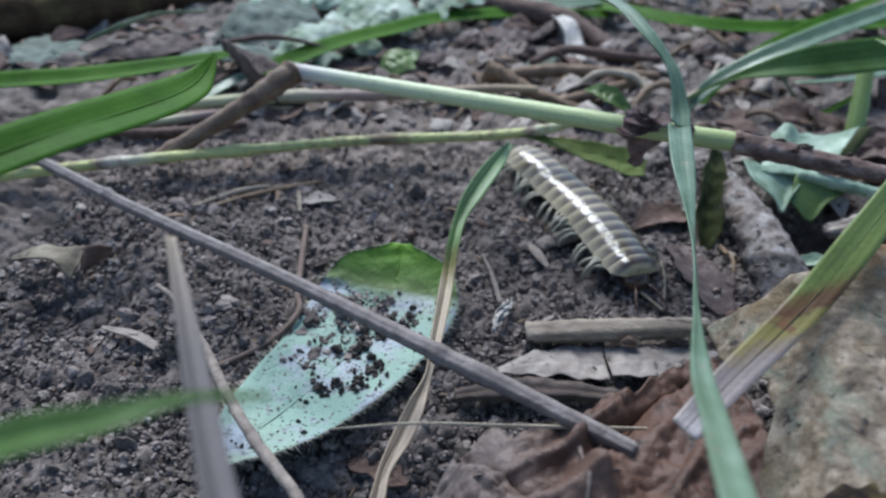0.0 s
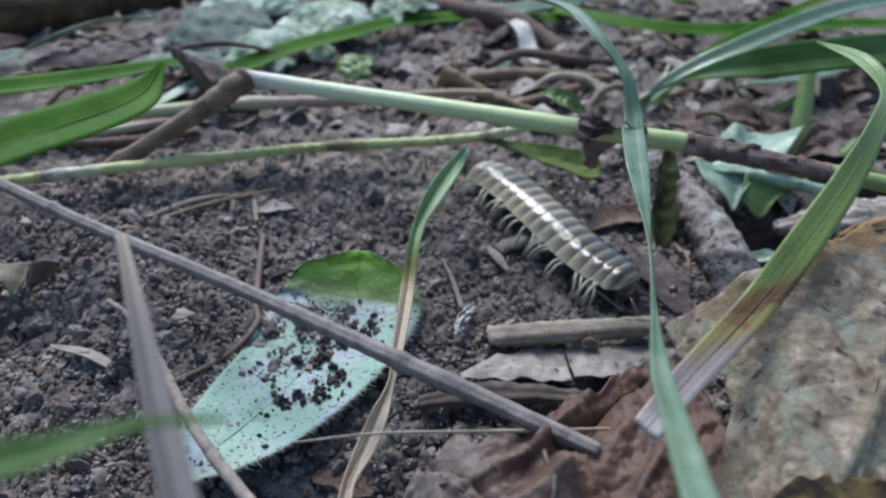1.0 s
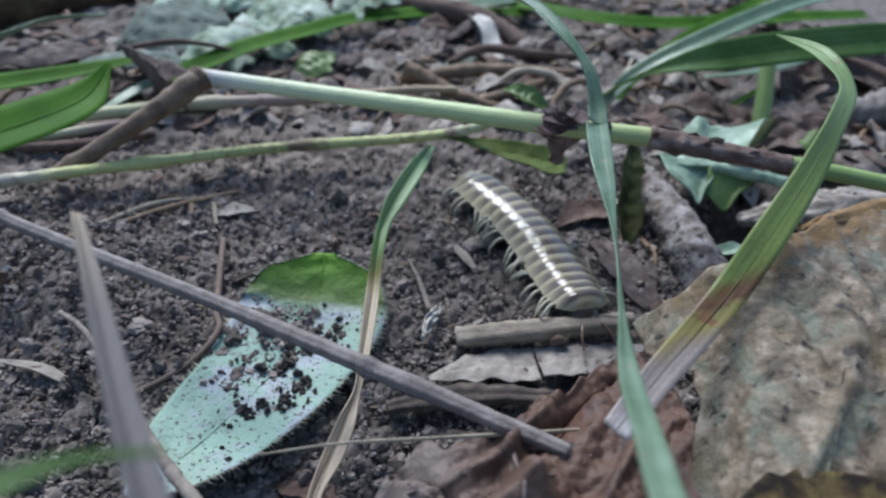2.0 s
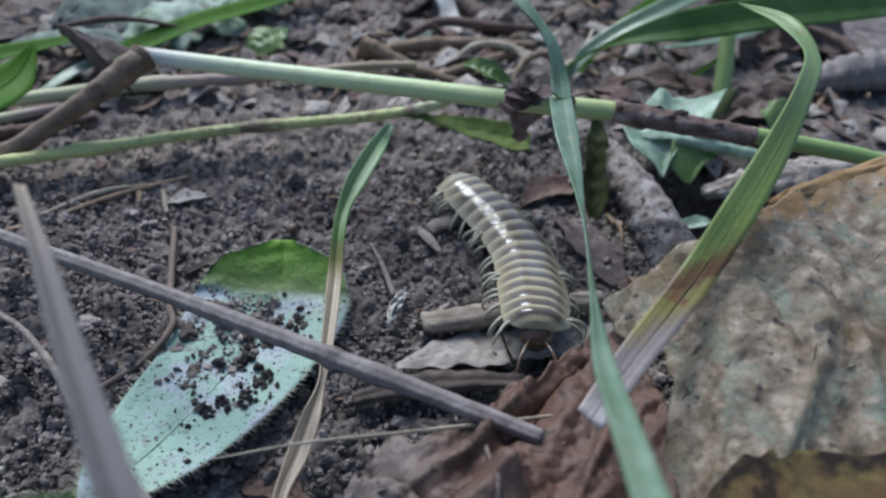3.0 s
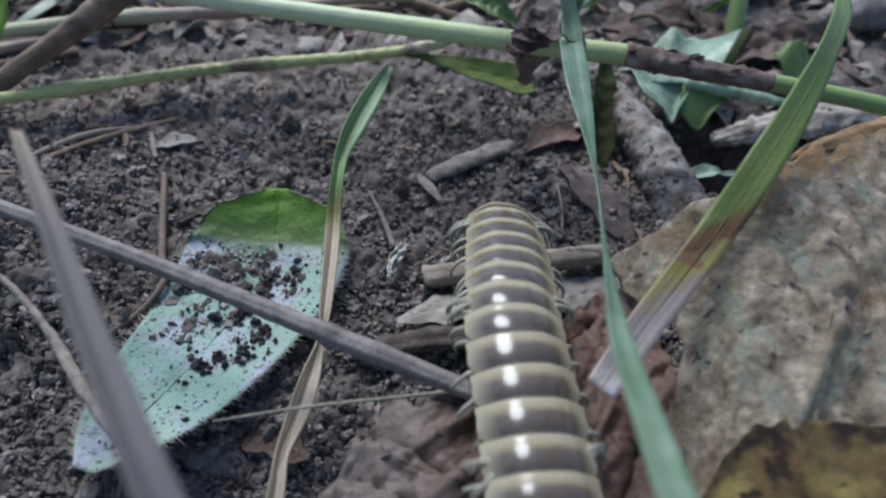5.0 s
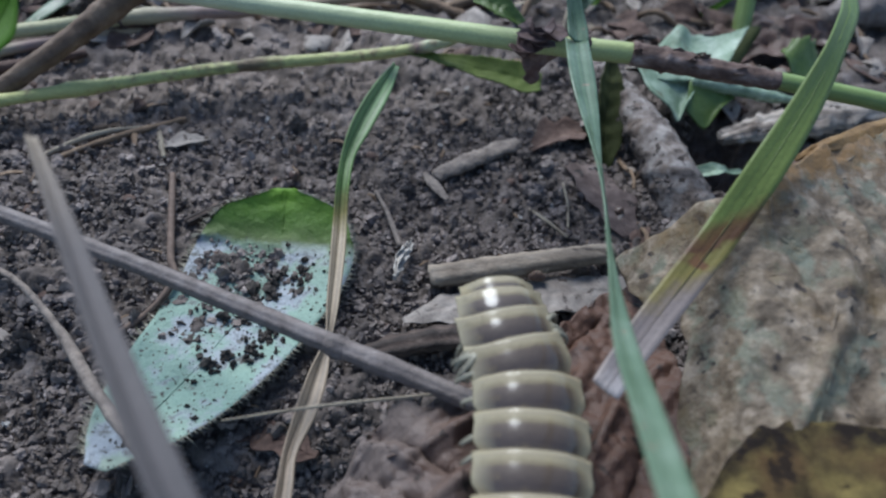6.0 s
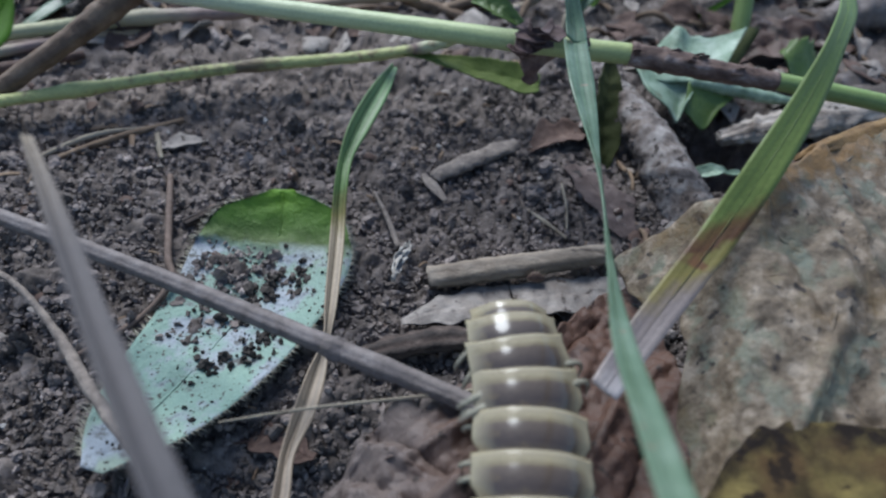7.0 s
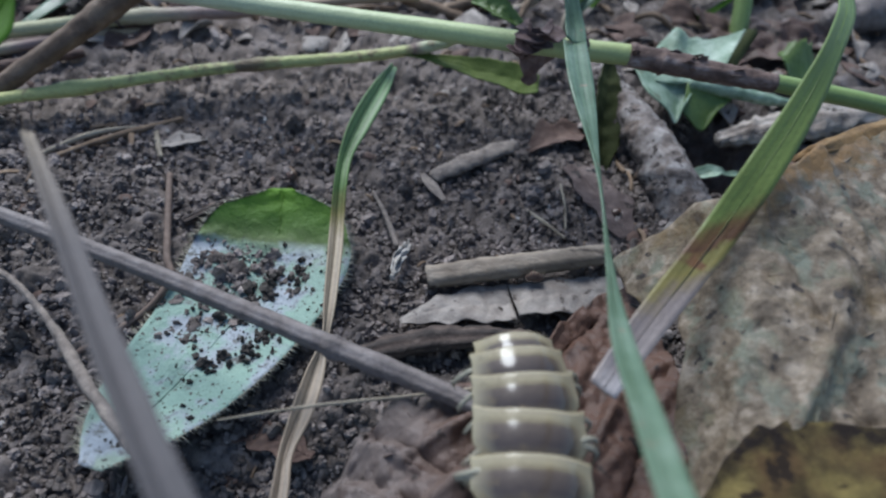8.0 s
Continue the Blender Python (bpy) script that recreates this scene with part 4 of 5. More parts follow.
# ---- grass blades ----
def build_blades():
    thing("grass_blade", ribbon([(1.4, 14.4, 3.9), (2.2, 12.9, 4.15), (2.7, 11.9, 3.95), (3.1, 11.45, 3.6), (3.29, 11.05, 3.15), (3.3, 10.62, 2.98)], [0.36, 0.38, 0.42, 0.42, 0.40, 0.36], [10, 10, 15, 20, 25, 20], fold=0.2), M_GRASS_P,
          "bluish green grass blade bent over the stem", "grass")
    thing("grass_blade", ribbon([(3.31, 10.66, 2.97), (3.2, 9.6, 2.95), (3.15, 8.84, 2.9), (2.97, 7.15, 2.95), (2.8, 6.08, 3.0), (2.53, 4.75, 3.3), (2.38, 3.75, 3.65), (2.2, 2.6, 4.1)], [0.36, 0.37, 0.28, 0.11, 0.09, 0.21, 0.25, 0.26], [0, 5, 10, 60, 40, 10, 5, 0], fold=0.1, n=70), M_GRASS_P,
          "drooping bluish green grass blade, twisted in the middle", "grass")
    thing("grass_blade", ribbon([(2.66, 4.86, 2.3), (3.25, 5.55, 2.42), (4.25, 6.62, 2.7), (4.85, 7.25, 3.3), (5.47, 7.99, 3.8), (6.0, 8.75, 4.2), (6.53, 9.7, 4.33), (6.55, 10.7, 4.45), (6.35, 11.9, 4.3)],
                                [0.30, 0.36, 0.41, 0.42, 0.38, 0.33, 0.30, 0.24, 0.02], [-10, -10, -15, -20, -30, -40, -20, 30, 50], fold=0.05, n=110), M_ARC,
          "arching grass blade, green above and dry brown at its sheath", "grass")
    thing("grass_blade", ribbon([(0.61, 12.17, 1.5), (0.34, 11.25, 1.5), (0.05, 10.48, 1.35), (-0.13, 9.93, 1.15), (-0.18, 9.4, 0.95), (-0.2, 8.95, 0.65), (-0.21, 8.36, 0.5), (-0.23, 7.49, 0.35), (-0.26, 6.97, 0.25), (-0.35, 6.4, 0.2), (-0.45, 5.85, 0.2), (-0.58, 5.28, 0.25), (-0.59, 4.7, 0.3), (-0.66, 3.7, 0.3)],
                              [0.12, 0.30, 0.32, 0.21, 0.19, 0.20, 0.21, 0.17, 0.12, 0.24, 0.26, 0.17, 0.19, 0.2], [35, 30, 30, 25, 10, 10, 20, 25, 50, 25, 20, 30, 25, 20], fold=0.3, n=90), M_DRYBLADE,
          "narrow grass blade, green at the tip and straw-brown below", "grass")
    thing("grass_blade", ribbon([(-5.6, 3.1, 4.1), (-4.9, 4.3, 4.4), (-4.36, 5.25, 4.45), (-4.03, 5.9, 4.43), (-3.68, 6.85, 4.30), (-3.48, 7.5, 4.25), (-3.41, 7.85, 4.32), (-3.36, 8.16, 4.48)], [0.46, 0.50, 0.52, 0.53, 0.55, 0.48, 0.28, 0.03], [-25, -25, -25, -25, -22, -20, -20, -20], fold=0.1, n=70), M_GRASS,
          "broad fresh green grass blade", "grass")
    thing("rootlet", tube([(-3.18, 10.6, 0.05), (-2.95, 9.5, 0.05), (-2.75, 8.6, 0.06), (-2.62, 8.2, 0.02), (-2.95, 7.6, -0.15), (-3.8, 6.9, -0.3)], [0.055, 0.06, 0.06, 0.055, 0.05, 0.045], n=60, m=8, rough=0.15), M_ROOTLET, "thin reddish brown rootlet", "root")
    thing("twig", tube([(-2.7, 9.45, 0.0), (-2.1, 9.9, 0.03), (-1.4, 10.35, 0.0)], [0.09, 0.1, 0.08], n=24, rough=0.15), M_DARKWOOD, "small dark twig behind the leaf tip", "twig")
    thing("needle", tube([(0.33, 10.45, 0.0), (0.55, 9.75, 0.08), (0.76, 9.05, 0.02)], [0.02, 0.045, 0.05], n=20, m=8), M_STRAND, "thin dry needle on the soil", "needle")
    thing("fibre", ribbon([(0.95, 9.1, 0.03), (0.8, 8.8, 0.1), (0.68, 8.3, 0.03)], [0.06, 0.17, 0.06], [0, 40, -30], fold=0.2, n=24, wave=0.16), M_WHITE, "bleached white plant fibre", "fibre")
    thing("sliver", ribbon([(-5.8, 7.55, -0.25), (-5.1, 7.4, -0.2), (-4.6, 7.2, -0.25)], [0.05, 0.22, 0.1], [0, 20, 0], fold=0.1, n=20), M_FLAKE, "pale wood sliver on the soil", "sliver")
    thing("straw", tube([(-1.3, 5.35, 0.83), (-0.22, 5.28, 1.26), (1.0, 5.42, 1.3), (2.0, 5.62, 1.22), (2.82, 5.79, 1.15)], [0.012, 0.018, 0.022, 0.028, 0.026], n=40, m=8, rough=0.08), M_STRAW, "thin pale straw across the brown leaf", "straw")
    thing("root_strand", tube([(-4.75, 7.75, 0.65), (-4.35, 7.5, 0.66), (-3.85, 7.05, 0.55), (-3.45, 6.6, 0.5), (-2.95, 5.95, 0.6), (-2.25, 5.15, 0.75), (-1.3, 4.2, 0.9), (-0.8, 3.4, 0.6)], [0.045, 0.045, 0.05, 0.065, 0.08, 0.08, 0.07, 0.06], n=50, m=8, rough=0.2), M_STRAND, "grey-brown rough root strand over the leaf base", "root")
    thing("chip", oval_leaf([(-3.55, 11.4, 0.05), (-3.2, 11.5, 0.12), (-2.75, 11.65, 0.05)], [0.1, 0.35, 0.08], crinkle=0.05, ragged=0.4, nu=8, nv=14), M_FLAKE, "small tan leaf chip on the soil", "leaf")
    cl = thing("curled_leaf", patch([(-7.73, 8.28, 0.3), (-7.29, 8.6, 0.42), (-6.97, 8.67, 0.36), (-6.67, 8.72, 0.42), (-6.59, 8.78, 0.4)], [(-7.67, 8.28, 0.28), (-7.22, 8.24, 0.42), (-6.88, 8.24, 0.42), (-6.66, 8.22, 0.1), (-6.51, 8.37, 0.3)], 26, 16, 0.05, seed=5.0, ragged=0.05, thick=0.035), M_TAN, "small curled tan dead leaf over a hollow", "leaf", ribs=False)
    part("curled_lobe", mesh_of("curled_lobe", *patch([(-6.6, 8.71, 0.4), (-6.38, 8.77, 0.5), (-6.19, 8.93, 0.36)], [(-6.53, 8.37, 0.2), (-6.49, 8.69, 0.1), (-6.32, 8.93, 0.15)], 14, 12, 0.06, seed=8.0, ragged=0.05, thick=0.035)), M_BARK, cl, "dark brown curled lobe")


build_blades()

front_blade = thing("grey_blade", ribbon([(-2.5, 6.0, 4.2), (-1.92, 5.0, 4.2), (-1.25, 3.85, 4.25), (-0.6, 2.8, 4.3), (0.0, 1.9, 4.1)], [0.08, 0.16, 0.21, 0.24, 0.26], [30, 30, 30, 30, 30], fold=0.2, n=40), M_FRONT, "dry grey-brown grass blade close to the lens", "grass")
thing("grass_blade", ribbon([(-2.51, 1.42, 4.98), (-1.71, 1.82, 5.16), (-1.34, 1.97, 5.2), (-0.98, 2.18, 5.2), (-0.58, 2.27, 5.19)], [0.13, 0.18, 0.14, 0.05, 0.015], [-20, -20, -20, -20, -20], fold=0.2, n=40), M_GRASS_N, "short pale green grass blade close to the lens", "grass")


# ---- litter and plants behind ----
def build_behind():
    thing("log", tube([(-19, 14.5, 0.5), (-14.0, 17.9, 0.75), (-12.0, 19.6, 0.75), (-9.5, 22.5, 0.7)], [0.7, 0.75, 0.75, 0.7], n=50, m=18, rough=0.12), M_LOG, "dark brown rotten fallen branch", "branch")
    thing("dead_leaf", oval_leaf([(-13.6, 16.3, 0.3), (-12.6, 16.5, 0.6), (-11.6, 16.3, 0.6), (-10.6, 16.0, 0.4)], [0.3, 1.5, 1.4, 0.2], cup=-0.1, crinkle=0.12, ragged=0.8, seed=1.0), M_MOSS, "grey-green felted dead leaf", "leaf")
    thing("dead_leaf", oval_leaf([(-12.6, 15.4, 0.3), (-11.6, 15.7, 0.45), (-10.4, 15.6, 0.4)], [0.3, 1.1, 0.2], cup=-0.1, crinkle=0.12, ragged=0.8, seed=4.0), M_MOSS, "grey-green felted dead leaf", "leaf")
    thing("dead_leaf", oval_leaf([(-8.8, 16.9, 0.5), (-7.8, 17.0, 0.75), (-6.6, 17.2, 0.8), (-5.6, 17.2, 0.7)], [0.3, 1.0, 0.9, 0.2], cup=-0.1, crinkle=0.12, ragged=0.8, seed=6.0), M_MOSS, "grey-green felted dead leaf", "leaf")
    thing("dead_leaf", oval_leaf([(-10.9, 16.3, 0.55), (-9.9, 16.8, 0.8), (-9.0, 17.3, 0.85), (-8.2, 17.9, 0.7)], [0.2, 1.2, 1.3, 0.1], cup=-0.25, crinkle=0.12, seed=2.0), M_PURPLELEAF, "purplish brown dead leaf", "leaf")
    thing("grass_blade", ribbon([(-10.8, 16.4, 0.9), (-10.2, 17.0, 1.1), (-9.7, 18.3, 1.1), (-8.8, 19.6, 0.9)], [0.3, 0.45, 0.45, 0.3], [20, 30, 20, 10], fold=0.2), M_GRASS_P, "pale green grass blade among dead leaves", "grass")
    thing("grass_blade", ribbon([(-13.0, 12.7, 0.85), (-11.2, 13.5, 0.95), (-9.6, 14.25, 0.95), (-8.0, 15.4, 0.95), (-6.9, 16.6, 0.9)], [0.6, 0.6, 0.58, 0.5, 0.3], [-15, -15, -15, -15, -10], fold=0.15), M_GRASS, "dark green grass blade on the litter", "grass")
    f = holder("folded_leaf", "folded dark brown dead leaf with a long stalk", "leaf")
    part("blade", mesh_of("blade", *oval_leaf([(-6.95, 16.2, 1.35), (-6.3, 15.7, 1.1), (-5.7, 15.2, 0.8), (-5.05, 14.8, 0.4)], [0.25, 0.9, 1.3, 0.5], cup=0.8, crinkle=0.12, roll=30, seed=3.0)), M_PURPLELEAF, f)
    part("stalk", mesh_of("stalk", *tube([(-7.0, 16.3, 1.3), (-6.0, 16.6, 1.45), (-5.2, 17.0, 1.3), (-4.4, 17.6, 0.9)], [0.06, 0.08, 0.06, 0.04], n=24, m=8)), M_BARK, f)
    thing("grass_blade", ribbon([(-6.9, 14.6, 0.5), (-6.3, 15.3, 0.7), (-5.8, 15.9, 0.8)], [0.2, 0.55, 0.3], [0, 10, 10], fold=0.2, n=20), M_GRASS_P, "short pale green grass blade", "grass")
    for ax, w, sd, mt, lb in (
            ([(-8.2, 18.4, 0.5), (-7.3, 19.0, 0.95), (-6.2, 19.6, 1.0), (-5.2, 19.8, 0.7)], [0.3, 1.8, 1.9, 0.3], 1.0, M_MOSS, "grey-green leaf leaning in the litter"),
            ([(-6.3, 17.2, 0.4), (-5.4, 17.9, 0.85), (-4.4, 18.5, 0.95), (-3.3, 18.8, 0.6)], [0.3, 1.5, 1.7, 0.3], 5.0, M_PALELEAF, "bleached pale green leaf leaning in the litter"),
            ([(-5.4, 20.4, 0.6), (-4.4, 20.5, 1.1), (-3.4, 20.3, 1.1), (-2.5, 19.8, 0.8)], [0.3, 1.8, 1.7, 0.3], 9.0, M_PALELEAF, "bleached pale leaf with whitish blotches"),
            ([(-8.0, 20.6, 0.6), (-7.0, 21.2, 1.2), (-6.0, 21.6, 1.3), (-5.0, 21.6, 0.9)], [0.3, 1.8, 1.8, 0.3], 4.0, M_TEALLEAF, "grey-green leaf lying on other leaves"),
            ([(-2.7, 20.2, 0.9), (-2.2, 21.0, 1.2), (-1.5, 21.6, 1.4), (-0.6, 22.0, 1.2)], [0.3, 1.0, 0.9, 0.1], 2.0, M_PALELEAF, "bright pale leaf with a toothed margin"),
            ([(-3.2, 17.5, 0.3), (-2.6, 18.0, 0.7), (-2.2, 18.7, 0.7)], [0.3, 0.9, 0.1], 8.0, M_GREENLEAF, "small bright green leaf in the litter")):
        thing("leaf", oval_leaf(ax, w, cup=-0.1, crinkle=0.11, seed=sd, teeth=0.10, ragged=0.6, roll=-20), mt, lb, "leaf")
    thing("grass_blade", ribbon([(-6.0, 15.6, 0.8), (-5.4, 16.1, 0.95), (-4.3, 17.7, 1.05), (-3.0, 19.2, 1.05), (-1.9, 20.6, 1.0), (0.5, 22.5, 0.8), (3.5, 23.5, 0.7)], [0.2, 0.55, 0.6, 0.6, 0.6, 0.6, 0.5], [-10] * 7, fold=0.15, n=60), M_GRASS, "long dark green grass blade across the litter", "grass")
    thing("twig", tube([(-4.5, 24.0, 1.0), (-2.0, 23.2, 0.95), (-0.2, 22.8, 0.9), (1.9, 22.2, 0.85), (3.4, 20.9, 0.5)], [0.3, 0.36, 0.38, 0.36, 0.3], n=50, rough=0.12), M_BARK, "thick dark brown twig behind the litter", "twig")
    thing("fibre", ribbon([(1.7, 21.8, 1.0), (1.95, 21.2, 0.95), (2.25, 20.6, 0.55), (2.4, 19.4, 0.3)], [0.35, 0.7, 0.6, 0.45], [0, 10, 10, 0], fold=0.3, n=24), M_WHITE, "curled bleached strip of plant skin", "fibre")
    thing("dead_leaf", oval_leaf([(-1.2, 20.4, 0.3), (-0.2, 20.9, 0.7), (0.8, 21.4, 0.7), (1.7, 21.9, 0.4)], [0.3, 1.2, 1.1, 0.1], cup=-0.3, crinkle=0.15, seed=7.0), M_PURPLELEAF, "dull brown dead leaf", "leaf")
    thing("dead_leaf", oval_leaf([(0.6, 18.4, 0.3), (1.2, 19.2, 0.5), (1.9, 20.0, 0.5)], [0.2, 0.8, 0.1], cup=-0.2, crinkle=0.1, seed=11.0), M_MOSS, "small grey-green dead leaf", "leaf")
    for pts, rad, mt in (
            ([(-0.3, 17.7, 0.45), (1.0, 18.2, 0.6), (2.4, 18.5, 0.65), (4.6, 18.8, 0.6)], 0.19, M_TWIG), ([(1.5, 16.7, 0.4), (2.5, 17.0, 0.6), (3.3, 17.5, 0.7), (4.2, 18.5, 0.6)], 0.15, M_TWIG),
            ([(2.2, 17.6, 0.5), (2.9, 17.9, 0.9), (3.8, 17.8, 0.9), (4.1, 17.2, 0.7), (3.4, 16.9, 0.5)], 0.10, M_STRAW), ([(1.0, 18.9, 0.6), (2.0, 19.4, 0.9), (3.4, 19.3, 0.9), (4.8, 19.9, 0.7)], 0.14, M_BARK), ([(3.6, 16.4, 0.5), (4.0, 17.0, 0.9), (4.6, 17.3, 1.0), (5.2, 17.0, 0.6)], 0.10, M_TWIG), ([(4.6, 16.0, 0.4), (4.75, 16.4, 0.8), (5.1, 16.8, 1.0), (5.6, 17.4, 1.1), (6.0, 18.4, 1.3)], 0.07, M_STRAW), ([(4.4, 18.4, 0.3), (5.3, 19.6, 0.6), (6.3, 20.6, 0.7)], 0.08, M_STRAW),
            ([(5.0, 16.6, 0.3), (5.5, 17.4, 0.6), (6.0, 17.9, 0.6), (7.2, 18.6, 0.5)], 0.12, M_TWIG), ([(6.3, 15.0, 0.2), (6.9, 15.9, 0.4), (7.5, 17.0, 0.5)], 0.09, M_TWIG),
            ([(6.9, 16.2, 0.3), (7.5, 16.4, 0.6), (8.0, 15.7, 0.5), (7.5, 15.2, 0.3)], 0.08, M_ROOTLET), ([(-5.6, 10.9, 0.0), (-4.7, 11.6, 0.1), (-3.7, 12.0, 0.05)], 0.05, M_STRAW),
            ([(-5.2, 11.0, 0.0), (-4.4, 11.5, 0.1), (-3.3, 12.2, 0.1)], 0.06, M_TWIG), ([(-3.75, 12.0, 0.02), (-3.6, 11.5, 0.06), (-3.45, 11.1, 0.02)], 0.05, M_STRAW),
            ([(-8.6, 13.1, 0.2), (-7.2, 13.2, 0.3), (-5.6, 14.0, 0.3)], 0.12, M_BARK), ([(3.05, 10.1, 0.02), (3.3, 9.7, 0.1), (3.6, 9.35, 0.08)], 0.03, M_STRAW), ([(3.75, 10.75, 0.12), (3.7, 10.1, 0.2), (3.62, 9.5, 0.15)], 0.022, M_STRAW)):
        thing("rootlet" if rad < 0.1 else "twig", tube(pts, [rad * 0.8] + [rad] * (len(pts) - 2) + [rad * 0.7], n=30, m=8, rough=0.16, seed=rad * 50), mt, "dry thin root on the litter" if rad < 0.1 else "dry brown twig among the litter", "root" if rad < 0.1 else "twig")
    for pts, w, ro, mt in (
            ([(4.9, 16.6, 0.5), (5.7, 17.05, 1.35), (7.2, 17.5, 2.15), (10.2, 19.3, 2.85), (13.0, 21.0, 3.0)], [0.2, 0.4, 0.5, 0.5, 0.4], -20, M_GRASS_P),
            ([(5.2, 16.8, 0.4), (6.2, 17.9, 1.2), (8.1, 19.6, 1.9), (11.5, 22.4, 2.5)], [0.15, 0.3, 0.35, 0.3], -10, M_GRASS),
            ([(2.4, 23.5, 1.0), (3.8, 22.5, 1.2), (5.4, 21.6, 1.3), (7.9, 21.5, 1.35), (12.2, 23.2, 1.35), (16, 25, 1.2)], [0.5, 0.65, 0.7, 0.7, 0.65, 0.5], -10, M_GRASS),
            ([(4.7, 16.4, 0.9), (5.5, 16.0, 1.75), (6.3, 15.6, 2.3), (7.31, 15.5, 2.62), (9.11, 15.6, 2.97), (11.0, 15.8, 3.2), (14.0, 16.6, 3.3)], [0.08, 0.1, 0.42, 0.72, 0.74, 0.7, 0.4], -50, M_GRASS_N),
            ([(8.0, 18.0, 1.1), (9.6, 18.3, 1.25), (12.0, 19.7, 1.4), (15, 22, 1.2)], [0.3, 0.5, 0.5, 0.4], 15, M_GRASS_P),
            ([(4.0, 24.5, 1.6), (6.5, 25.2, 1.6), (9.0, 26.0, 1.5), (13, 28, 1.3)], [0.3, 0.6, 0.6, 0.4], 0, M_GRASS_P),
            ([(7.0, 23.0, 1.7), (9.0, 24.0, 2.0), (12.0, 26.0, 2.2)], [0.2, 0.5, 0.4], 10, M_GRASS),
            ([(-1.0, 23.0, 1.0), (1.5, 22.7, 1.1), (3.5, 23.6, 1.2), (5.5, 25.5, 1.1)], [0.3, 0.5, 0.5, 0.3], -10, M_GRASS_P),
            ([(7.45, 18.7, 1.65), (7.8, 18.4, 1.0), (8.55, 18.0, 0.3)], [0.25, 0.25, 0.2], 30, M_GRASS_P),
            ([(9.3, 17.3, 1.3), (8.7, 17.2, 0.8), (7.9, 17.0, 0.4)], [0.1, 0.14, 0.1], 30, M_GRASS)):
        thing("grass_blade", ribbon(pts, w, [ro] * len(w), fold=0.16, n=40), mt, "green grass blade arching over the litter" if mt is M_GRASS else "pale bluish green grass blade over the litter", "grass", "grass behind the stem")
    thing("plant_stalk", tube([(9.2, 17.6, 2.3), (9.2, 17.1, 1.5), (9.15, 16.2, 0.1)], [0.17, 0.2, 0.24], n=24, m=10, rough=0.05), M_STEM_G, "upright pale green stalk in the shade", "stalk")
    # around the stem's joint and the hollow beside it
    brng = np.random.default_rng(31)
    for cx, cz, size in ((2.72, 2.62, 0.34), (2.80, 2.85, 0.32), (2.95, 2.70, 0.30), (2.66, 2.40, 0.24), (3.58, 2.78, 0.26), (3.66, 2.62, 0.22)):
        a = brng.uniform(0.9, 2.2)
        d = np.array((math.cos(a), -0.25, math.sin(a))) * size
        q = np.array((cx, 11.42, cz - 0.1))
        thing("bract", oval_leaf([q - d * 0.5, q + (0, -0.08, 0), q + d * 0.6 + (0, 0.06, 0)], [size * 0.5, size * 1.1, size * 0.4], cup=0.9, crinkle=0.34, ragged=0.9, seed=cx * 9 + cz, roll=brng.uniform(40, 110), nu=16, nv=20, thick=0.015), M_BRACT, "shrivelled purple-brown bract at the stem joint", "bract", "bracts", ribs=False)
    thing("bract", oval_leaf([(2.95, 11.75, 2.3), (3.1, 11.75, 1.95), (3.15, 11.8, 1.5)], [0.35, 0.62, 0.25], cup=0.5, crinkle=0.2, ragged=0.7, seed=8.0, roll=70, nu=16, nv=20), M_BRACT, "limp dark red-brown bract hanging from the joint", "bract", "bracts", ribs=False)
    thing("leaf", oval_leaf([(2.75, 11.8, 2.6), (2.3, 12.1, 2.75), (1.9, 12.4, 2.7)], [0.1, 0.32, 0.05], cup=0.5, crinkle=0.1, teeth=0.4, roll=30), M_GREENLEAF, "small toothed green leaflet at the joint", "leaf")
    thing("leaf", oval_leaf([(4.95, 13.3, 1.3), (4.85, 12.7, 0.95), (4.72, 11.9, 0.55), (4.66, 11.2, 0.1)], [0.25, 0.7, 0.75, 0.2], cup=0.3, crinkle=0.08, teeth=0.15, ragged=0.25, roll=35), M_DARKLEAF, "dark green toothed leaf hanging by the root", "leaf")
    t = holder("withered_leaf", "drooping grey-green leaf, folded over and torn", "leaf")
    part("upper_fold", mesh_of("upper_fold", *patch([(6.2, 14.2, 1.2), (6.55, 14.3, 1.66), (6.88, 14.3, 1.46), (7.48, 14.3, 1.45), (8.05, 14.3, 1.70)], [(5.86, 13.0, 1.05), (6.24, 13.0, 1.05), (6.6, 13.0, 1.1), (6.97, 13.0, 1.15), (7.25, 13.1, 1.45)], 30, 20, 0.12, seed=2.0, ragged=0.05)), M_TEALLEAF, t)
    part("turned_tip", mesh_of("turned_tip", *patch([(8.05, 14.25, 1.70), (8.2, 14.2, 1.72), (8.22, 14.15, 1.62)], [(7.2, 13.1, 1.40), (7.3, 13.08, 1.32), (7.4, 13.05, 1.25)], 10, 12, 0.05, seed=3.0)), M_DARKLEAF, t, "dark green turned-over tip")
    part("lower_fold", mesh_of("lower_fold", *patch([(5.45, 13.2, 1.2), (6.04, 13.2, 1.1), (6.49, 13.2, 1.05), (6.89, 13.2, 1.0)], [(5.6, 12.5, 1.1), (6.02, 12.4, 0.85), (6.3, 12.35, 0.55), (6.44, 12.5, 1.0)], 24, 20, 0.10, seed=5.0, ragged=0.05)), M_TEALLEAF, t)
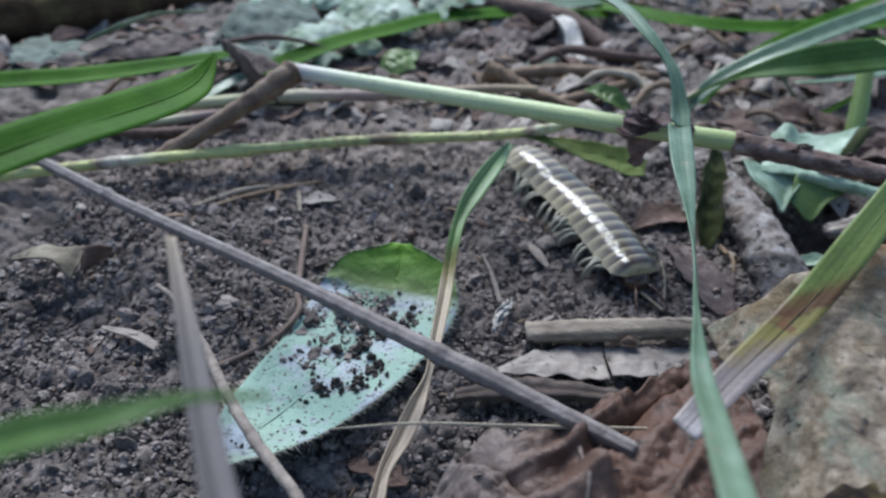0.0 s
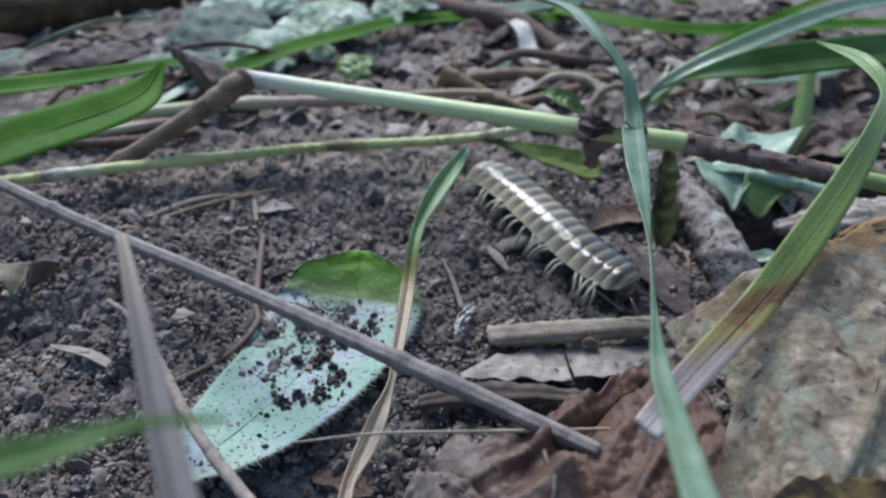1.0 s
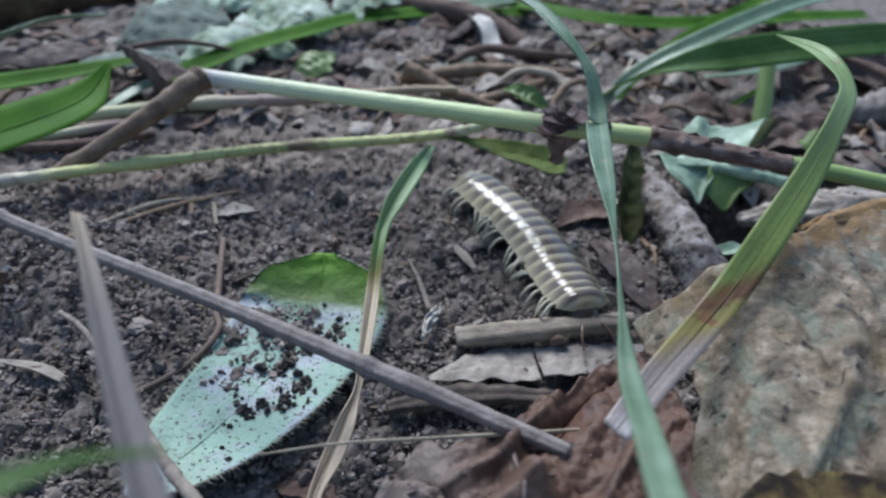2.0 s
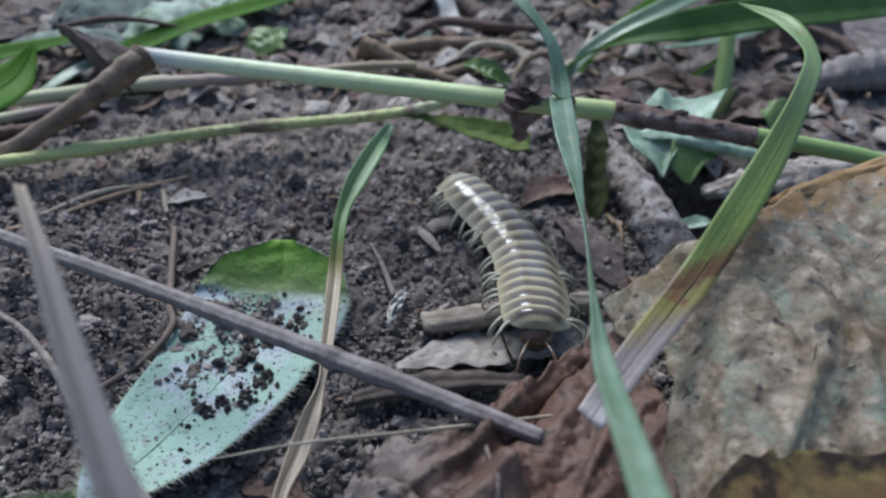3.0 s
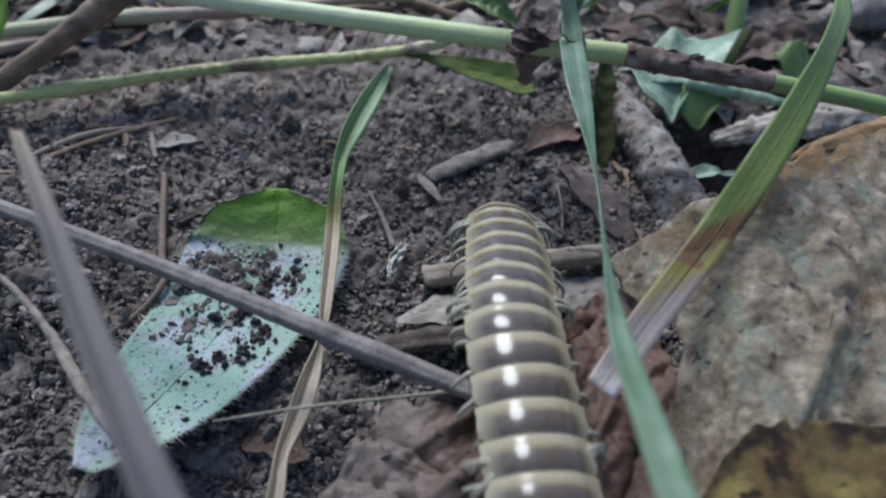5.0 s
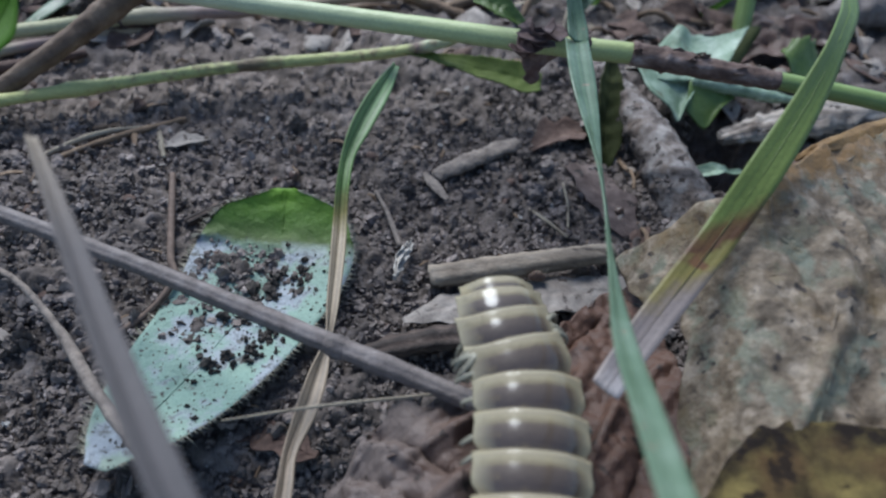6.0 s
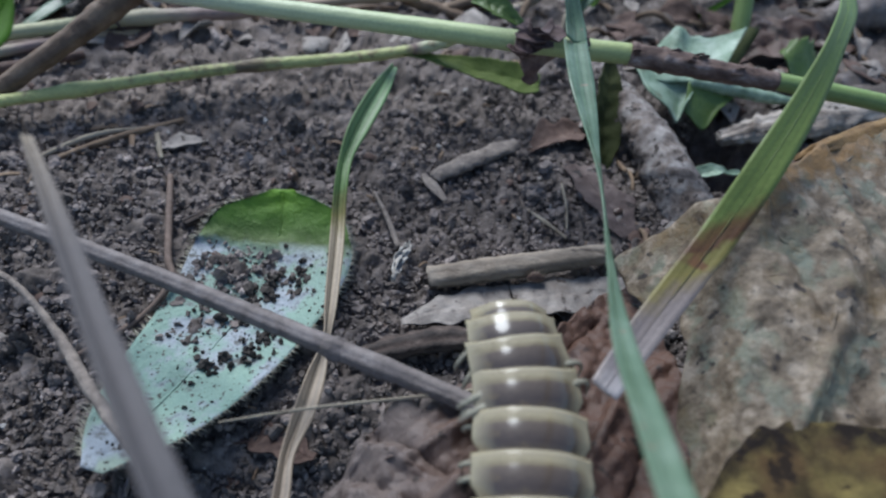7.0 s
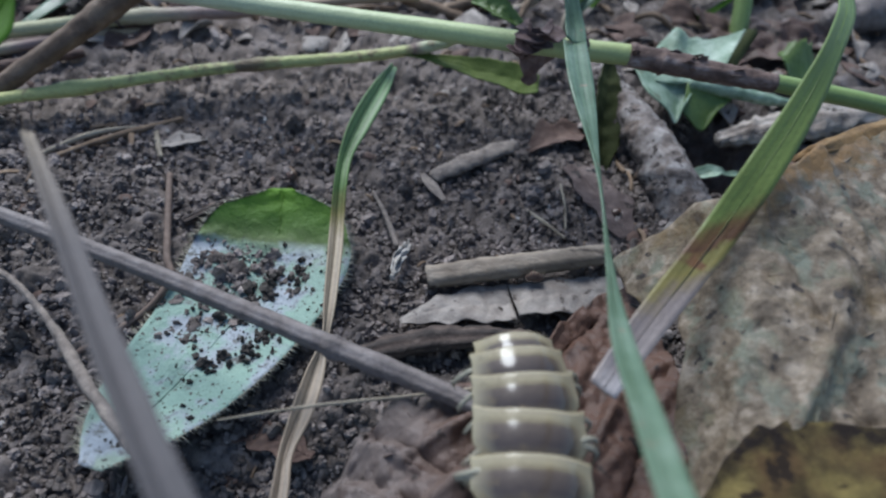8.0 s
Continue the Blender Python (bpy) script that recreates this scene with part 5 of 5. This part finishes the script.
    part("rolled_margin", mesh_of("rolled_margin", *tube([(6.6, 13.0, 1.08), (7.65, 13.0, 0.93), (8.32, 13.0, 0.83), (8.95, 13.05, 0.74)], [0.10, 0.14, 0.13, 0.08], n=40, m=12, rough=0.12)), M_TEALLEAF, t)
    part("torn_piece", mesh_of("torn_piece", *patch([(6.55, 13.0, 1.1), (7.05, 13.0, 0.98), (7.65, 13.0, 0.78)], [(6.42, 12.45, 0.72), (6.9, 12.35, 0.40), (7.16, 12.5, 0.85)], 20, 16, 0.10, seed=9.0, ragged=0.05)), M_GREENLEAF, t, "torn shaded green lobe")
    thing("leaf", oval_leaf([(6.1, 10.95, 0.18), (6.67, 11.08, 0.26), (7.4, 11.25, 0.22)], [0.06, 0.26, 0.1], cup=0.5, crinkle=0.12, ragged=0.6, seed=8.0), M_TEALLEAF, "small pale grey-green leaf at the rim of the hollow", "leaf")
    thing("leaf", patch([(9.2, 14.6, 1.05), (9.45, 14.6, 1.35), (9.74, 14.6, 1.42), (10.1, 14.6, 1.05)], [(9.05, 14.1, 1.1), (9.3, 14.0, 0.8), (9.55, 14.0, 0.75), (9.85, 14.1, 0.9)], 26, 18, 0.3, seed=6.0, ragged=0.3), M_GREENLEAF, "curled grey-green leaf with a brown edge", "leaf", ribs=False)
    thing("leaf", oval_leaf([(8.4, 14.2, 0.5), (9.2, 13.9, 0.7), (10.2, 13.7, 0.65), (11.2, 13.8, 0.4)], [0.2, 0.7, 0.6, 0.1], cup=0.3, crinkle=0.1, ragged=0.4, seed=4.0), M_GREENLEAF, "dull green leaf beside the hollow", "leaf")
    thing("dead_leaf", oval_leaf([(5.3, 16.9, 0.5), (5.45, 16.2, 0.45), (5.65, 15.3, 0.3), (5.7, 14.7, 0.2)], [0.2, 0.45, 0.4, 0.05], cup=0.2, crinkle=0.08), M_STRAW, "narrow yellowish dead leaf", "leaf")
    br = thing("branch", tube([(11.6, 17.0, 0.75), (13.0, 17.4, 0.95), (15, 17.9, 1.0), (18, 18.6, 0.9)], [0.35, 0.5, 0.55, 0.5], n=60, m=18, rough=0.2), M_ROD, "grey fallen branch in the shade", "branch")
    part("side_twig", mesh_of("side_twig", *tube([(13.4, 17.5, 1.2), (13.0, 18.4, 1.5), (12.4, 19.4, 1.5)], [0.16, 0.13, 0.08], n=20, m=8, rough=0.2)), M_BARK, br)
    for ax, w, sd in (([(11.2, 19.6, 0.4), (12.2, 19.4, 0.9), (13.4, 19.3, 0.9), (14.6, 19.5, 0.5)], [0.3, 1.5, 1.4, 0.2], 15.0), ([(8.6, 15.6, 0.3), (9.6, 15.9, 0.5), (10.8, 16.2, 0.6), (12.0, 16.3, 0.5)], [0.3, 1.0, 1.0, 0.2], 17.0),
                      ([(10.2, 17.6, 0.4), (10.9, 18.4, 0.8), (11.6, 19.4, 0.7)], [0.2, 1.1, 0.2], 19.0)):
        thing("dead_leaf", oval_leaf(ax, w, cup=0.5, crinkle=0.25, ragged=0.6, seed=sd, roll=-15), M_BROWNLEAF, "curled dark brown dead leaf in the shade", "leaf")
    thing("dead_leaf", oval_leaf([(7.6, 16.7, 0.4), (8.8, 16.6, 0.7), (10.4, 16.9, 0.7), (11.6, 17.4, 0.4)], [0.3, 1.4, 1.3, 0.2], cup=-0.3, crinkle=0.2, ragged=0.4, seed=13.0), M_BROWNLEAF, "dark reddish brown dead leaf", "leaf")
    for x, y, ln, turn, mt in ((-1.8, 18.5, 1.3, 20, M_PURPLELEAF), (-0.8, 20.2, 1.5, -35, M_BROWNLEAF), (0.4, 19.8, 1.9, 10, M_BROWNLEAF), (1.4, 21.5, 1.4, 60, M_PURPLELEAF), (3.5, 20.4, 1.6, -15, M_BROWNLEAF), (-4.3, 18.3, 1.3, 40, M_PURPLELEAF), (6.0, 20.4, 1.5, -50, M_BROWNLEAF)):
        d = np.array((math.cos(radians(turn)), math.sin(radians(turn)))) * ln / 2
        z = gz(x, y)
        thing("dead_leaf", oval_leaf([(x - d[0], y - d[1], z + 0.15), (x - d[0] * 0.3, y - d[1] * 0.3, z + 0.5), (x + d[0] * 0.4, y + d[1] * 0.4, z + 0.55), (x + d[0], y + d[1], z + 0.2)], [0.15, ln * 0.5, ln * 0.45, 0.1], cup=-0.5, crinkle=0.16, ragged=0.4, seed=x + 20, roll=turn * 0.4), mt, "curled brown dead leaf on the litter", "leaf", "dead leaves behind the stem")
    thing("leaf_flake", oval_leaf([(3.3, 11.8, 0.05), (3.8, 12.1, 0.25), (4.3, 12.3, 0.2), (4.6, 12.4, 0.05)], [0.15, 0.6, 0.55, 0.1], cup=0.4, crinkle=0.12, ragged=0.5, teeth=0.3, seed=6.0, nu=12, nv=18), M_BARK, "torn brown leaf scrap on the soil", "leaf")
    thing("leaf_flake", oval_leaf([(-1.45, 6.1, -0.72), (-1.1, 6.05, -0.62), (-0.65, 5.85, -0.6), (-0.35, 5.7, -0.7)], [0.2, 0.5, 0.45, 0.15], cup=0.1, crinkle=0.16, ragged=0.9, seed=10.0), M_BARK, "flat brown leaf piece under the straw", "leaf")
    thing("sliver", ribbon([(1.2, 11.0, 0.02), (1.35, 10.6, 0.08), (1.6, 10.25, 0.02)], [0.05, 0.24, 0.08], [0, 10, 0], fold=0.1, n=16), M_STRAND, "small grey-brown bark sliver", "sliver")


build_behind()


def build_specks():
    """Seeds, a tuft and pale grit on the soil."""
    for x, y, z in ((-1.11, 10.66, 0.08), (4.65, 10.0, 0.12)):
        thing("seed", tube([(x - 0.03, y, z - 0.05), (x, y + 0.01, z), (x + 0.03, y, z + 0.07)], [0.06, 0.10, 0.05], n=12, m=12, rough=0.1), M_HEAD, "small dark round seed on the soil", "seed", "dark seeds")
    x, y, z = (2.88, 8.27, 0.22)
    tuft = thing("seed_tuft", tube([(x - 0.12, y, z), (x, y + 0.03, z + 0.02), (x + 0.13, y, z)], [0.04, 0.08, 0.05], n=14, m=10, rough=0.25), M_BARK, "brown bristly seed husk on the leaf flake", "seed")
    rng = np.random.default_rng(8)
    for _ in range(12):
        b = np.array((x + rng.uniform(-0.12, 0.12), y, z + 0.05))
        e = b + np.array((rng.uniform(-0.12, 0.12), rng.uniform(-0.05, 0.08), rng.uniform(0.08, 0.2)))
        part("bristle", mesh_of("bristle", *tube([b, (b + e) / 2 + (0.01, 0, 0), e], [0.006, 0.005, 0.002], n=6, m=5)), M_STRAW, tuft)
    grit = []
    for _ in range(130):
        x, y = rng.uniform(-7, 5), rng.uniform(5.5, 14)
        grit.append((x, y, gz(x, y) + 0.12, 0.012 + 0.035 * rng.random() ** 3))
    lumps("grit", grit, M_GRIT, "scattered pale grains among the soil crumbs", "grit")
    for x, y, dx, dy, w in ((0.9, 11.6, 0.25, 0.1, 0.07), (-5.0, 11.9, 0.9, 0.15, 0.16), (-4.3, 12.4, 0.7, 0.35, 0.14), (-4.1, 11.75, 0.12, -0.5, 0.09), (-6.1, 10.4, 0.5, 0.2, 0.1), (1.9, 12.5, 0.3, 0.25, 0.08), (-0.6, 11.8, 0.4, -0.12, 0.1)):
        z = gz(x, y) + 0.1
        thing("sliver", ribbon([(x, y, z), (x + dx / 2, y + dy / 2, z + 0.05), (x + dx, y + dy, z)], [0.03, w, 0.04], [0, 15, 0], fold=0.15, n=14, seed=x), M_TWIG, "thin brown bark sliver lying on the soil", "sliver", "bark slivers")


build_specks()


def litter():
    """Uncounted small scraps of leaf and twig on the ground."""
    rng = np.random.default_rng(21)
    for name, mat, count, what in (("leaf_litter", M_FLAKE, 340, "leaf"), ("leaf_crumbs", M_BARK, 340, "leaf"), ("twig_litter", M_TWIG, 320, "twig")):
        V, F, U = [], [], []
        for _ in range(count):
            zone = rng.random()
            if zone < 0.62:
                x, y, s = rng.uniform(-14, 14), rng.uniform(14.5, 27), rng.uniform(0.5, 1.3)
            elif zone < 0.85:
                x, y, s = rng.uniform(4.6, 12), rng.uniform(8.5, 16), rng.uniform(0.3, 0.8)
            else:
                x, y, s = rng.uniform(-9, 5), rng.uniform(5.5, 14), rng.uniform(0.10, 0.3)
            if math.hypot(x - 6.9, y - 11.8) < 1.2 or math.hypot(x - 9.4, y - 15.7) < 1.0:
                continue
            a = rng.uniform(0, 6.28)
            d = np.array((math.cos(a), math.sin(a)))
            z = gz(x, y) + 0.08
            p = [(x - d[0] * s * 0.5, y - d[1] * s * 0.5, z), (x, y, z + rng.uniform(0.03, 0.3) * s), (x + d[0] * s * 0.5, y + d[1] * s * 0.5, z + rng.uniform(0, 0.25) * s)]
            if what == "leaf":
                v, f, u, _ = oval_leaf(p, [0.06 * s, rng.uniform(0.35, 0.8) * s, 0.05 * s], cup=rng.uniform(-0.5, 0.6), crinkle=0.1, ragged=0.4, nu=4, nv=6, roll=rng.uniform(-30, 30), seed=rng.uniform(0, 30))
            else:
                v, f, u = tube(p, [0.05 * s + 0.01] * 3, n=6, m=6, rough=0.15)
            k = len(V)
            V += list(v)
            U += list(u)
            F += [tuple(i + k for i in q) for q in f]
        tagged(part(name, mesh_of(name, V, F, U), mat), "scattered small brown scraps on the forest floor", "litter", kind="stuff")
    kinds = [lump_mesh("soil_clod", [(0, 0, 0, 0.2)])]
    first = None
    for _ in range(60):
        x, y, r = rng.uniform(-7, 8), rng.uniform(14.5, 21.5), rng.uniform(0.10, 0.26)
        m = pose(x * CM, y * CM, (gz(x, y) + 0.3 * r) * CM, rng.uniform(0, 360), rng.uniform(0, 360), rng.uniform(0, 360))
        if first is None:
            first = tagged(part("soil_clod", kinds[0], M_CRUMB), "rounded dark soil clod behind the stems", "clod", "soil clods")
            first.matrix_basis = m
        else:
            c = copy_thing(first, m)
            c.scale = (r / 0.2,) * 3


litter()


# ---- millipede ----
RINGS = 18
W_OF = [0.58, 0.74, 0.85, 0.92, 0.96, 0.99] + [1.0] * 8 + [0.99, 0.97, 0.93, 0.88]  # widths from the tail to the collar
GAP = [0.0, 0.34, 0.46, 0.70, 0.90] + [1.0] * 9 + [0.92, 0.84, 0.74, 0.68]  # steps from ring to ring: shorter at both ends
LONG = [0.75, 0.75, 0.85, 0.95] + [1.0] * 10 + [0.92, 0.84, 0.76, 0.75]  # lengths of the rings


def ring_mesh(k):
    """One body ring: domed back, side keels, front part that slides under the ring before it. y runs to the head."""
    m = 22
    prof = [(-0.165, 0.95), (-0.175, 0.99), (-0.14, 1.0), (-0.085, 0.982), (-0.03, 0.990), (0.03, 1.0), (0.09, 0.99), (0.16, 0.96), (0.22, 0.91), (0.27, 0.83), (0.30, 0.72)]
    verts, uvs, faces = [], [], []
    for j, (y, s) in enumerate(prof):
        for i in range(m + 1):
            a = math.pi * (i / m)
            x = -math.cos(a)
            keel = (abs(x) ** 5) * (1.0 if y < 0.1 else 0.45)
            half = 0.45 + 0.055 * keel
            back = -(0.035 + (0.09 if k < 5 else 0.0)) * keel * smoothstep(0.1, -0.12, y)
            zz = 0.29 * (1 - abs(x) ** 3.1) - 0.02
            verts.append((x * half * s * 1.0, y + back, zz * s + 0.0))
            uvs.append((i / m, (y + 0.175) / 0.475))
        for i in range(1, 7):  # belly
            f = i / 7
            verts.append(((1 - 2 * f) * 0.40 * s, y, -0.06 - 0.09 * math.sin(math.pi * f)))
            uvs.append((0.5, 0.2))
    w = m + 1 + 6
    for j in range(len(prof) - 1):
        for i in range(w):
            a, b = j * w + i, j * w + (i + 1) % w
            faces.append((a, a + w, b + w, b))
    faces.append(tuple(range(w)))
    faces.append(tuple(reversed(range((len(prof) - 1) * w, len(prof) * w))))
    s = W_OF[k]
    verts = [(x * s * 1.15, y * LONG[k], z * (0.45 + 0.55 * s)) for x, y, z in verts]
    if k == RINGS - 1:  # rounded collar over the head
        verts = [(x * (1 - 0.35 * smoothstep(0.0, 0.32, y)), y * 0.8, z * (1 - 0.45 * smoothstep(0.05, 0.32, y))) for x, y, z in verts]
    if k == 0:  # rounded hind end
        verts = [(x * (0.30 + 0.70 * smoothstep(-0.2, 0.16, y)), y * 0.9, z * (0.4 + 0.6 * smoothstep(-0.2, 0.12, y))) for x, y, z in verts]
    return mesh_of("ring", verts, faces, uvs)


def leg_mesh():
    return mesh_of("leg", *tube([(0, 0, 0), (0.20, 0.0, 0.02), (0.38, 0.03, 0.03), (0.52, 0.08, -0.05), (0.58, 0.09, -0.17), (0.55, 0.05, -0.32)], [0.032, 0.033, 0.032, 0.027, 0.021, 0.009], n=18, m=7))


def build_millipede():
    mil = holder("millipede", "flat-backed millipede, glossy grey-brown rings with cream-yellow bands and pale legs", "millipede")
    rings, legs = [], []
    lm = leg_mesh()
    shared = {}
    for k in range(RINGS):
        kind = (W_OF[k], LONG[k])
        if kind not in shared:
            shared[kind] = ring_mesh(k)
        r = part("collar" if k == RINGS - 1 else "tail_tip" if k == 0 else "body_ring", shared[kind], M_COLLAR if k == RINGS - 1 else M_BAND, mil)
        rings.append(r)
        if 1 < k < RINGS - 1:
            for pair in (0, 1):
                for sgn in (-1, 1):
                    leg = part("leg", lm, M_LEG, r)
                    legs.append((leg, k, pair, sgn))
    head = part("head", mesh_of("head", *tube([(0, 0.04, -0.10), (0, 0.13, -0.16), (0, 0.18, -0.26), (0, 0.19, -0.36)], [0.24, 0.26, 0.22, 0.10], n=16, m=18, flat=0.6)), M_HEAD, rings[-1], "brown rounded head")
    for sgn in (-1, 1):
        part("antenna", mesh_of("antenna", *tube([(sgn * 0.10, 0.22, -0.16), (sgn * 0.18, 0.42, -0.16), (sgn * 0.26, 0.60, -0.24), (sgn * 0.30, 0.78, -0.36)], [0.02, 0.024, 0.024, 0.012], n=20, m=7)), M_HEAD, rings[-1], "thin jointed antenna")
    return mil, rings, legs


millipede, rings, legs = build_millipede()

# its line over the ground, tail to head, at some times
BODY = {
    0.0: [(0.86, 13.97), (1.56, 12.95), (2.16, 12.03), (2.63, 11.12), (3.04, 10.15)],
    0.5: [(0.95, 13.7), (1.62, 12.77), (2.28, 11.75), (2.85, 10.82), (3.42, 9.85)],
    1.0: [(0.95, 13.41), (1.7, 12.62), (2.32, 11.67), (2.95, 10.62), (3.52, 9.92)],
    1.5: [(1.2, 13.38), (1.79, 12.59), (2.34, 11.78), (2.91, 10.59), (3.48, 9.8)],
    3.0: [(1.94, 12.13), (2.34, 11.35), (2.75, 10.55), (3.01, 9.5), (2.85, 7.67)],
    3.5: [(2.21, 11.5), (2.61, 10.65), (2.83, 9.53), (2.44, 7.84), (1.93, 6.45)],
    4.0: [(2.42, 10.74), (2.67, 9.16), (2.31, 7.56), (2.02, 6.45), (1.99, 5.6)],
    4.5: [(2.61, 10.09), (2.36, 7.99), (2.08, 6.49), (2.12, 5.4), (2.17, 4.33)],
    6.0: [(1.74, 6.35), (1.8, 5.7), (1.94, 5.18), (1.95, 4.64), (1.9, 4.1)],
    6.5: [(1.81, 6.17), (1.85, 5.57), (1.92, 5.13), (1.93, 4.65), (1.89, 4.12)],
    7.0: [(1.86, 6.02), (1.88, 5.47), (1.94, 5.03), (1.94, 4.62), (1.9, 4.09)],
    7.5: [(1.89, 5.78), (1.91, 5.32), (1.94, 4.95), (1.93, 4.55), (1.89, 4.07)],
    8.0: [(1.87, 5.59), (1.9, 5.14), (1.93, 4.75), (1.92, 4.42), (1.89, 4.0)],
}
PITCH = [(0, 0.305), (0.5, 0.308), (1.0, 0.300), (1.5, 0.292), (3.0, 0.31), (3.5, 0.355), (4.0, 0.355), (4.5, 0.39), (6.0, 0.40), (8.0, 0.43)]


def ride(x, y, t):
    """Height of the middle of its body: it climbs from the soil on to the crumpled leaf."""
    a = float(np.interp(t, [0, 1.5, 3, 4.5, 6, 8], [8.6, 8.6, 9.2, 10.4, 11.0, 11.0]))
    up = float(np.interp(t, [0, 3, 4.5, 6, 8], [1.1, 1.1, 1.25, 1.6, 1.7]))
    f = min(max((a - y) / 4.6, 0.0), 1.0)
    over = float(np.interp(t, [4.5, 6.0], [0.0, 0.15])) * (min(max(y, 2.5), 6.8) - 4.6)  # past the leaf's crest it heads down
    return 0.42 + up * (0.6 * f + 0.4 * f * f * (3 - 2 * f)) + 0.1 * math.exp(-((y - 8.6) / 0.8) ** 2) + over


def body_at(t):
    ts = sorted(BODY)
    b = max([k for k in ts if k <= t])
    nx = min([k for k in ts if k >= t])
    f = 0.0 if nx == b else (t - b) / (nx - b)
    p = np.array(BODY[b]) * (1 - f) + np.array(BODY[nx]) * f
    d = p[-1] - p[-2]
    d = d / np.linalg.norm(d)
    p = np.vstack([p, p[-1] + d * 1.5, p[-1] + d * 3.0 + (-0.2, 0), p[-1] + d * 5.5 + (-0.6, 0)])
    c = spline(p, 240)
    c = np.column_stack([c, [ride(*q, t) for q in c]])
    s = np.concatenate([[0], np.cumsum(np.linalg.norm(np.diff(c, axis=0), axis=1))])
    c[:, 2] -= 0.13 * np.maximum(0, 1 - s / 0.7) ** 2  # the hind end droops
    step = np.interp(t, [q[0] for q in PITCH], [q[1] for q in PITCH])
    out = []
    at = 0.12
    for k in range(RINGS):
        at += GAP[k] * step
        q = np.array([np.interp(at, s, c[:, i]) for i in range(3)])
        a = np.array([np.interp(at + 0.2, s, c[:, i]) for i in range(3)]) - np.array([np.interp(max(at - 0.2, 0), s, c[:, i]) for i in range(3)])
        fwd = Vector(a).normalized()
        side = fwd.cross(Vector((0, 0, 1))).normalized()
        up = side.cross(fwd)
        m = Matrix((side, fwd, up)).transposed().to_4x4()
        m.translation = Vector(q) * CM
        out.append(m)
    return out


def motions():
    times = [0, 0.25, 0.5, 0.75, 1.0, 1.25, 1.5, 1.9, 2.25, 2.6, 3.0, 3.25, 3.5, 3.75, 4.0, 4.25, 4.5, 4.9, 5.3, 5.6, 6.0, 6.5, 7.0, 7.5, 8.0]
    rows = [(t, body_at(t)) for t in times]
    for k, r in enumerate(rings):
        walk(r, [(t, m[k]) for t, m in rows])
    for leg, k, pair, sgn in legs:
        w = W_OF[k]
        lean = 11 * math.sin(k * 7.3 + pair * 2.9 + sgn)
        kr = []
        for i in range(0, 81, 2):
            t = i / 10
            ph = 2 * math.pi * (t / 0.9) - (k * 2 + pair) * 0.62 + (0.4 if sgn > 0 else 0.0)
            swing = 34 * math.sin(ph) + lean
            lift = 14 * max(0.0, math.cos(ph))
            reach = float(np.interp(t, [1.5, 3.0, 4.5, 6.0], [0.31, 0.20, 0.18, 0.08] if sgn > 0 else [0.12, 0.18, 0.18, 0.08]))
            kr.append((t, pose(sgn * reach * w * CM, (0.02 + pair * 0.13 - 0.06) * CM, -0.08 * CM, 0, 0, (0 if sgn > 0 else 180) + sgn * swing) @ pose(0, 0, 0, 0, -lift, 0)))
        walk(leg, kr)
    walk(plant_stalk, [(0, pose(0, 0, 0)), (1.5, pose(0, 0, 0)), (3.0, pose(0, 0.06 * CM, 0)), (4.0, pose(0, 0.0, 0)), (4.5, pose(0, -0.1 * CM, 0)), (6.0, pose(0, -0.38 * CM, 0)), (8.0, pose(0, -0.40 * CM, 0))])
    walk(front_blade, [(0, pose(0.10 * CM, -1.35 * CM, 0)), (1.0, pose(0.0, -1.1 * CM, 0)), (1.7, pose(-0.1 * CM, -0.75 * CM, 0)), (3.0, pose(-0.12 * CM, -0.2 * CM, 0)), (4.0, pose(-0.08 * CM, -0.05 * CM, 0)), (6.0, pose(0, 0, 0)), (8.0, pose(0, 0, 0))])


motions()
